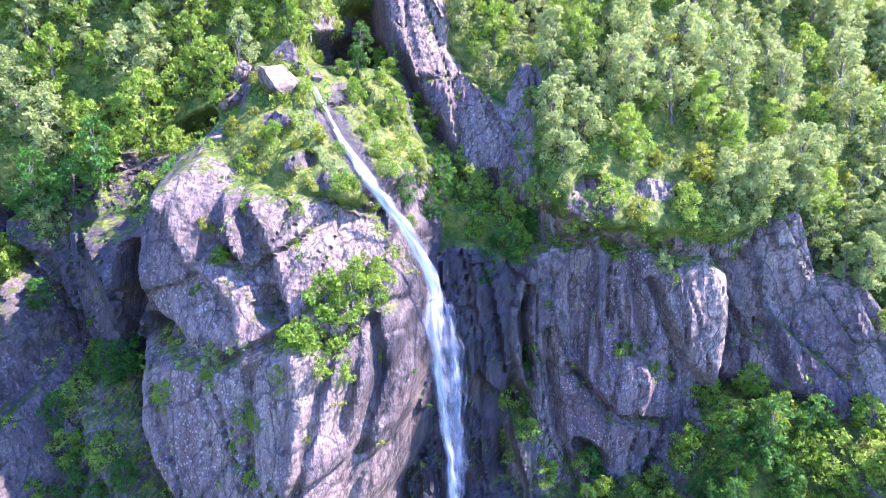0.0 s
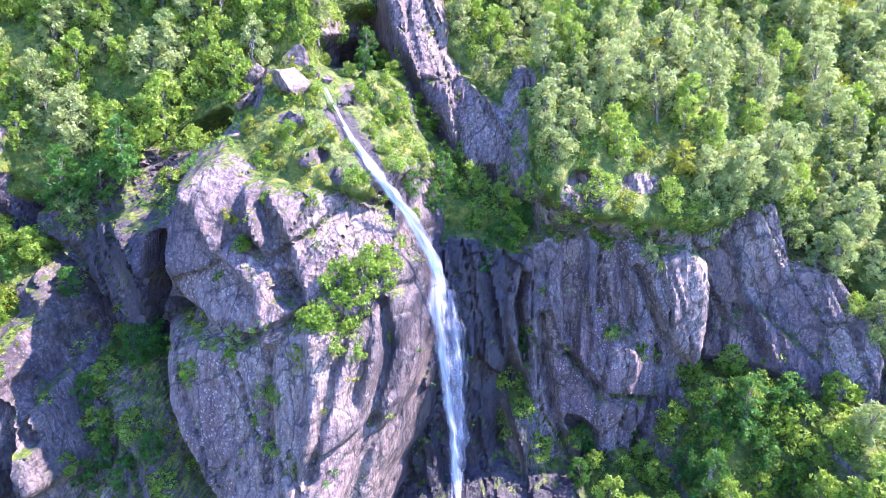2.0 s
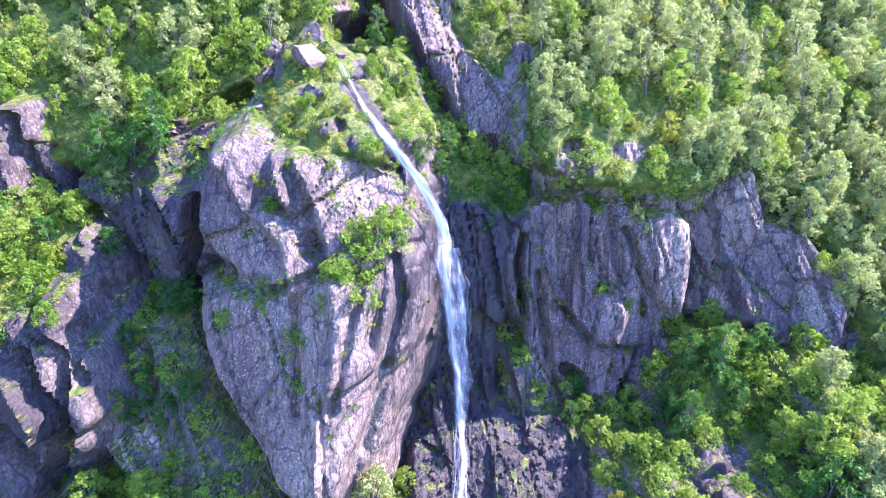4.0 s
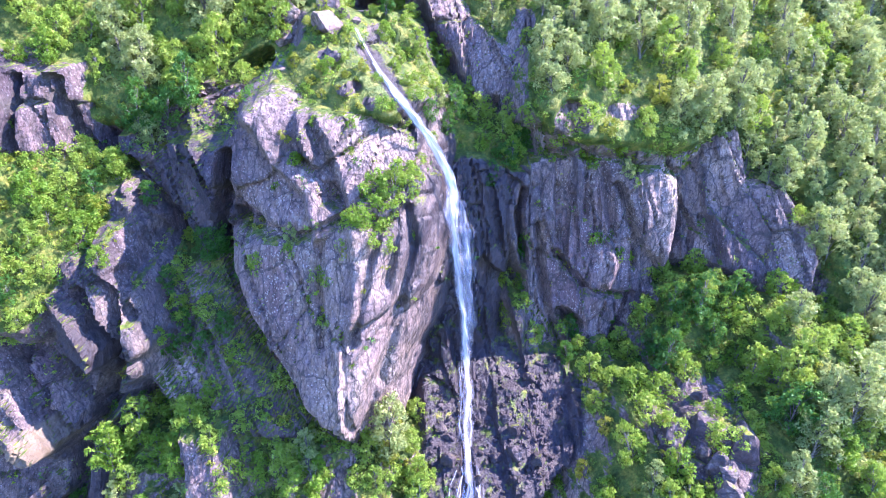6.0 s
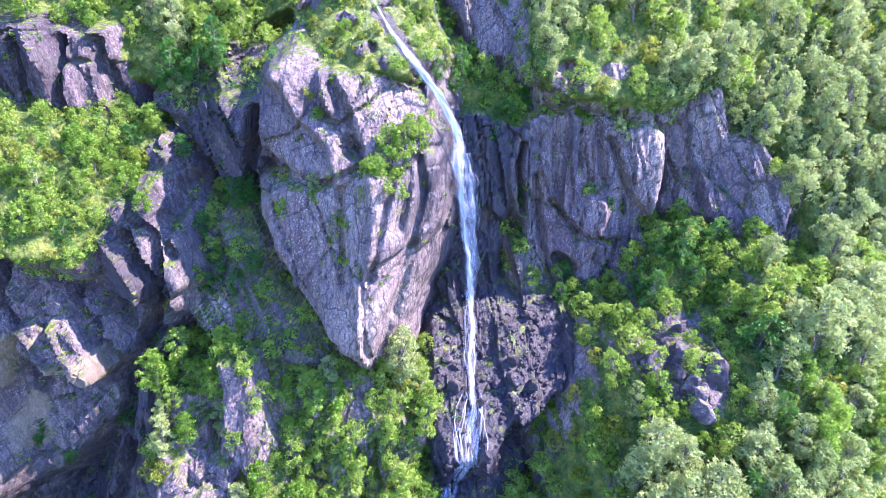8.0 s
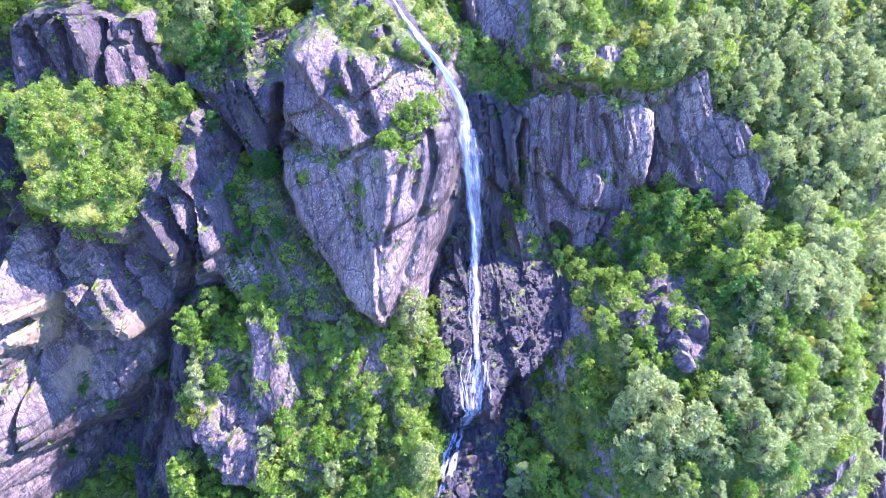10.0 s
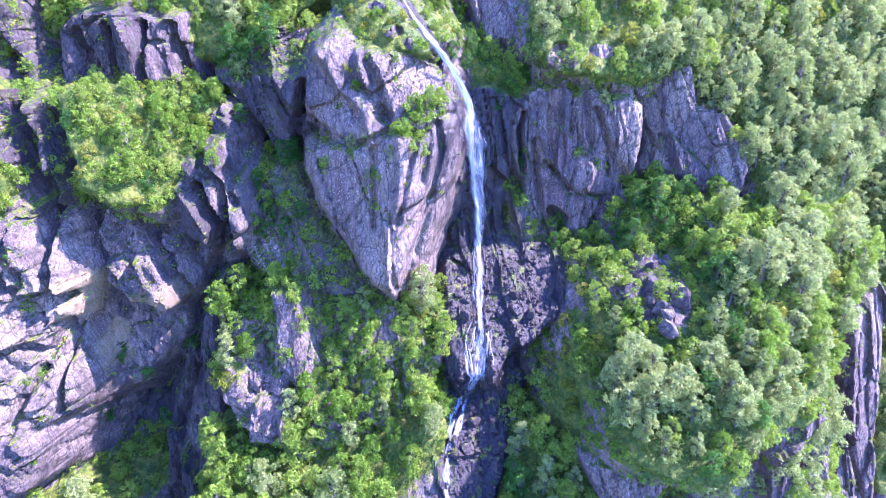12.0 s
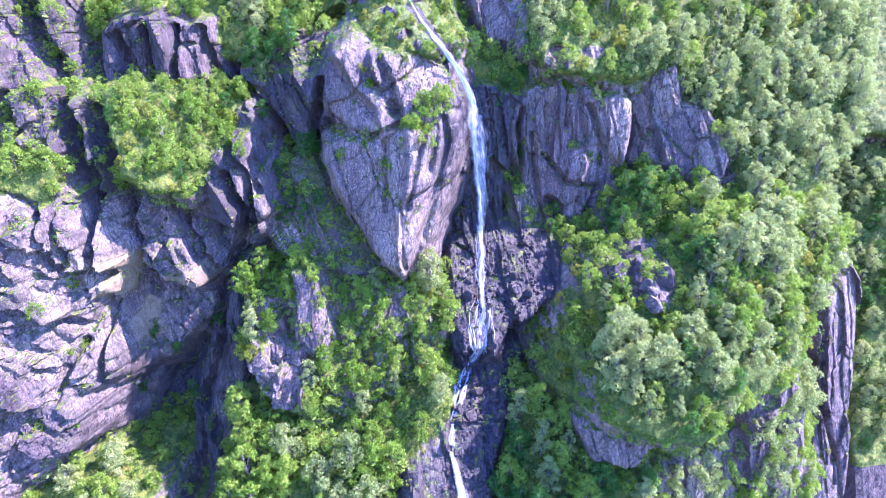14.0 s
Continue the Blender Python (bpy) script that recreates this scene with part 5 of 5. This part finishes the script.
def ribbon(name, line, parent, lift, across=8, bulge=0.25, seed=0, thick=0.55):
    """A sheet of falling water along a line of (x, z, width), lying on the rock or free before it."""
    pts = []
    for (ax, az, aw), (bx, bz, bw) in zip(line, line[1:]):
        n = max(2, int(math.hypot(bx - ax, bz - az) / 0.35))
        pts += [(ax + (bx - ax) * s / n, az + (bz - az) * s / n, aw + (bw - aw) * s / n) for s in range(n)]
    pts.append(line[-1])
    pts = [(x + 0.16 * noise.noise((seed, z * 0.8, 3.1)), z, w * (1 + 0.3 * noise.noise((seed + 9.5, z * 0.7, 0.0)))) for x, z, w in pts]
    ys = np.array([min(ground_y(x + d, z) for d in (-w * 0.3, 0, w * 0.3)) for x, z, w in pts]) - lift
    for k in range(1, len(ys)):
        ys[k] = min(ys[k], ys[k - 1] + 0.02)
    bm = bmesh.new()
    uv = bm.loops.layers.uv.new("UVMap")
    grid, coords, run = [], [], 0.0
    for k, (x, z, w) in enumerate(pts):
        if k:
            run += math.dist((x, ys[k], z), (pts[k - 1][0], ys[k - 1], pts[k - 1][1]))
        row = []
        for s in range(across + 1):
            u = s / across - 0.5
            wob = 0.12 * w * noise.noise((x + seed, z * 0.6, u * 3))
            row.append(bm.verts.new((x + u * w + wob, ys[k] - bulge * (1 - 4 * u * u) + 0.25 * noise.noise((x * 1.3 + u * 4, z * 1.3, seed)), z)))
            coords.append((row[-1], (u * w + seed, run, abs(2 * u))))
        grid.append(row)
    where = {v: c for v, c in coords}
    for a, b in zip(grid, grid[1:]):
        for s in range(across):
            f = bm.faces.new((a[s], b[s], b[s + 1], a[s + 1]))
            f.smooth = True
            for loop in f.loops:
                loop[uv].uv = where[loop.vert][:2]
    mesh = bpy.data.meshes.new(name)
    order = [where[v][2] for v in bm.verts]
    bm.to_mesh(mesh)
    bm.free()
    mesh.attributes.new("thick", "FLOAT", "POINT").data.foreach_set("value", [thick - 0.42 * e ** 2 for e in order])
    mesh.materials.append(WATER)
    ob = new(name, mesh)
    ob.parent = parent
    return ob


fall = tagged(new("waterfall"), "tall white waterfall pouring over a dark wet rock face", "waterfall")
ribbon("chute", [(-7.8, 60.2, 0.6), (-7.2, 59.4, 0.75), (-6.2, 58.2, 0.9), (-4.2, 55.9, 1.2), (-2.5, 53.6, 1.27), (-1.6, 52.0, 1.35), (-0.9, 50.4, 1.27), (-0.5, 49.0, 1.12), (-0.3, 47.4, 0.75), (-0.1, 45.5, 0.22)], fall, 0.3, across=10, thick=0.70)
ribbon("chute", [(-9.6, 63.3, 0.4), (-8.9, 61.9, 0.5), (-7.7, 60.1, 0.6)], fall, 0.3, across=6, seed=2, thick=0.62)
ribbon("veil", [(-1.3, 51.4, 0.68), (-0.9, 50.4, 1.36), (-0.4, 48.8, 2.21), (0.4, 44.5, 3.57), (0.8, 40.0, 3.31), (0.9, 35.0, 2.72), (1.0, 30.5, 2.21)], fall, 0.9, across=14, thick=0.47)
ribbon("veil", [(0.4, 47.5, 1.2), (0.9, 43.0, 1.5), (1.1, 38.0, 1.4), (1.2, 33.0, 1.2)], fall, 1.0, seed=3, thick=0.48)
ribbon("veil", [(-0.8, 49.6, 1.0), (-0.7, 46.5, 1.5), (-0.1, 42.0, 1.3), (0.6, 36.0, 0.9), (0.9, 31.0, 0.9)], fall, 1.2, seed=5, thick=0.6)
ribbon("cascade", [(0.9, 31.2, 2.2), (1.1, 27.5, 2.2), (0.8, 24.6, 2.0), (0.9, 22.6, 1.6)], fall, 0.35, across=12, seed=9, thick=0.44)
ribbon("cascade", [(0.7, 31.0, 0.7), (1.2, 28.0, 0.9), (0.7, 25.6, 0.8), (1.0, 23.6, 0.7)], fall, 0.5, seed=11, thick=0.56)
ribbon("spray", [(0.9, 24.0, 1.6), (0.8, 21.0, 3.0), (0.4, 18.0, 2.6), (-0.6, 16.0, 1.2)], fall, 0.25, across=12, seed=21, thick=0.44)
# threads that braid over the rubble
for head, foot, width, count, top, spread in (((0.9, 31.4), (0.9, 23.2), 0.4, 9, 0.5, 0.7), ((0.9, 23.6), (0.3, 17.0), 0.46, 20, 0.6, 1.6), ((-1.3, 14.8), (-3.5, 9.2), 0.8, 11, 0.4, 0.8), ((-3.5, 9.6), (-3.7, 7.2), 0.8, 5, 0.2, 0.3), ((0.2, 17.2), (-1.4, 14.4), 0.45, 6, 0.3, 0.6)):
    for k in range(count):
        lane = 2 * (k + rng.random()) / count - 1
        fro, to = sorted((0.5 * rng.random(), 0.55 + 0.45 * rng.random()))
        line, sway = [], rng.uniform(0, 6.28)
        for s in np.linspace(fro, to, 7):
            s = float(s)
            x = head[0] + (foot[0] - head[0]) * s + lane * (top + (spread - top) * math.sin(math.pi * min(s, 0.85))) + 0.22 * spread * math.sin(5.5 * s + sway) + rng.normal(0, 0.09)
            line.append((x, head[1] + (foot[1] - head[1]) * s, width * (0.35 + 0.9 * rng.random())))
        ribbon("strand", line, fall, 0.2, across=4, bulge=0.08, seed=13 + 4 * k, thick=0.45 + 0.12 * rng.random())
ribbon("lower_fall", [(-3.7, 7.4, 0.7), (-3.2, 6.2, 1.1), (-2.8, 5.0, 1.7), (-2.0, 3.0, 2.6), (-1.6, 0.0, 3.2), (-1.4, -6.0, 3.2)], fall, 0.4, across=12, seed=31, thick=0.6)


# ---------------------------------------------------------------- boulders and rubble


def boulder_mesh(seed, detail=3, paleness=0.5, wet_shade=0.0):
    """A weathered block: a cut and worn lump with flat sides."""
    r = random.Random(seed)
    bm = bmesh.new()
    bmesh.ops.create_icosphere(bm, subdivisions=detail, radius=1.0)
    cuts = []
    for _ in range(12):
        d = Vector((r.uniform(-1, 1), r.uniform(-1, 1), r.uniform(-1, 1))).normalized()
        cuts.append((d, r.uniform(0.42, 0.75)))
    for v in bm.verts:
        p = v.co.copy()
        for d, k in cuts:
            over = p.dot(d) - k
            if over > 0:
                p -= d * over * 0.96
        p += p.normalized() * 0.10 * noise.fractal(p * 2.2 + Vector((seed * 7.3, 0, 0)), 1.0, 2.0, 4)
        v.co = p
    for f in bm.faces:
        f.smooth = False
    mesh = bpy.data.meshes.new("boulder")
    bm.to_mesh(mesh)
    bm.free()
    mesh.attributes.new("veg", "FLOAT", "POINT").data.foreach_set("value", [0.04] * len(mesh.vertices))
    mesh.attributes.new("pale", "FLOAT", "POINT").data.foreach_set("value", [paleness] * len(mesh.vertices))
    mesh.attributes.new("wet_shade", "FLOAT", "POINT").data.foreach_set("value", [wet_shade] * len(mesh.vertices))
    mesh.materials.append(ROCK)
    return mesh


# stream bed blocks are wet, and darkened to look shaded
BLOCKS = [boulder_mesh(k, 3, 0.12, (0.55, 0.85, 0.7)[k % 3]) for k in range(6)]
GREY_BLOCKS = [boulder_mesh(k + 10, 3, 0.1, 0.15) for k in range(4)]
PALE_BLOCKS = [boulder_mesh(k + 20, 3, 0.65) for k in range(4)]
LARGE_BOULDERS = [(24.4, 28.6, 2.9), (21.6, 29.4, 2.0), (18.9, 28.2, 2.0), (19.8, 27.0, 1.6), (22.4, 26.1, 1.6), (23.8, 28.7, 1.8), (21.6, 27.7, 1.3), (20.9, 28.4, 1.1), (22.6, 27.3, 1.5), (18.3, 28.4, 1.0), (22.4, 30.5, 1.1), (8.2, 15.7, 0.7), (-16.7, 12.7, 0.8)]
TOP_BOULDERS = [(-12.3, 63.7, 1.9), (-12.6, 65.9, 1.5), (-11.1, 64.6, 0.9), (-9.8, 63.9, 0.7), (-16.8, 64.9, 1.3), (-17.2, 62.4, 1.1)]


def boulder(x, z, size, label, group="", meshes=BLOCKS):
    ob = new("boulder", meshes[int(rng.integers(len(meshes)))])
    ob.matrix_basis = pose(x, ground_y(x, z) - 0.2 * size, z, *rng.uniform(0, 360, 3)) @ Matrix.Diagonal((size, size * 0.85, size * 0.9, 1))
    tagged(ob, label, "boulder", group=group)


for x, z, size in LARGE_BOULDERS:
    boulder(x, z, size, "large grey boulder in a boulder pile among birches", "boulders on the slope", GREY_BLOCKS)
for x, z, size in TOP_BOULDERS:
    boulder(x, z, size, "pale sunlit boulder above the head of the waterfall", "boulders above the fall", PALE_BLOCKS)
for _ in range(150):
    z = 8 + 22 * rng.random() ** 1.4
    x = (1.0 if z > 16 else -0.5) + rng.uniform(-3.0, 7.5)
    if MASSES[gwhich[int((z - Z0) / STEP), int((x - X0) / STEP)]][1] != "bed":
        continue
    boulder(x, z, 0.25 + 0.95 * rng.random() ** 3, "wet grey boulder lying in the stream bed", "boulders in the stream bed")
# loose stones of the stream bed
stone_bm = bmesh.new()
bmesh.ops.create_icosphere(stone_bm, subdivisions=1, radius=1.0)
stone_v = np.array([v.co for v in stone_bm.verts])
stone_f = np.array([[v.index for v in f.verts] for f in stone_bm.faces])
stone_bm.free()
heap_v, heap_f = [], []
for _ in range(1900):
    z = 3 + 28 * rng.random() ** 1.5
    x = rng.uniform(-5, 13)
    w = gwhich[int((z - Z0) / STEP), int((x - X0) / STEP)]
    if w < 0 or MASSES[w][1] != "bed":
        continue
    size = 0.10 + 0.28 * rng.random() ** 2
    m = np.array(pose(x, ground_y(x, z) - 0.02, z, *rng.uniform(0, 360, 3)))
    shape = stone_v * rng.uniform(0.6, 1.2, (len(stone_v), 1)) * size * rng.uniform(0.6, 1.3, 3)
    heap_f.append(stone_f + len(stone_v) * len(heap_v))
    heap_v.append(shape @ m[:3, :3].T + m[:3, 3])
rubble = new("rubble", mesh_from("rubble", np.concatenate(heap_v), np.concatenate(heap_f), ROCK))
# uneven wet tone that also darkens the stones like the shaded bed
rubble.data.attributes.new("wet_shade", "FLOAT", "POINT").data.foreach_set("value", np.repeat(rng.uniform(0.5, 0.95, len(heap_v)), len(stone_v)).astype(np.float32))
tagged(rubble, "loose grey stones and rubble of the stream bed", "rubble", kind="stuff")
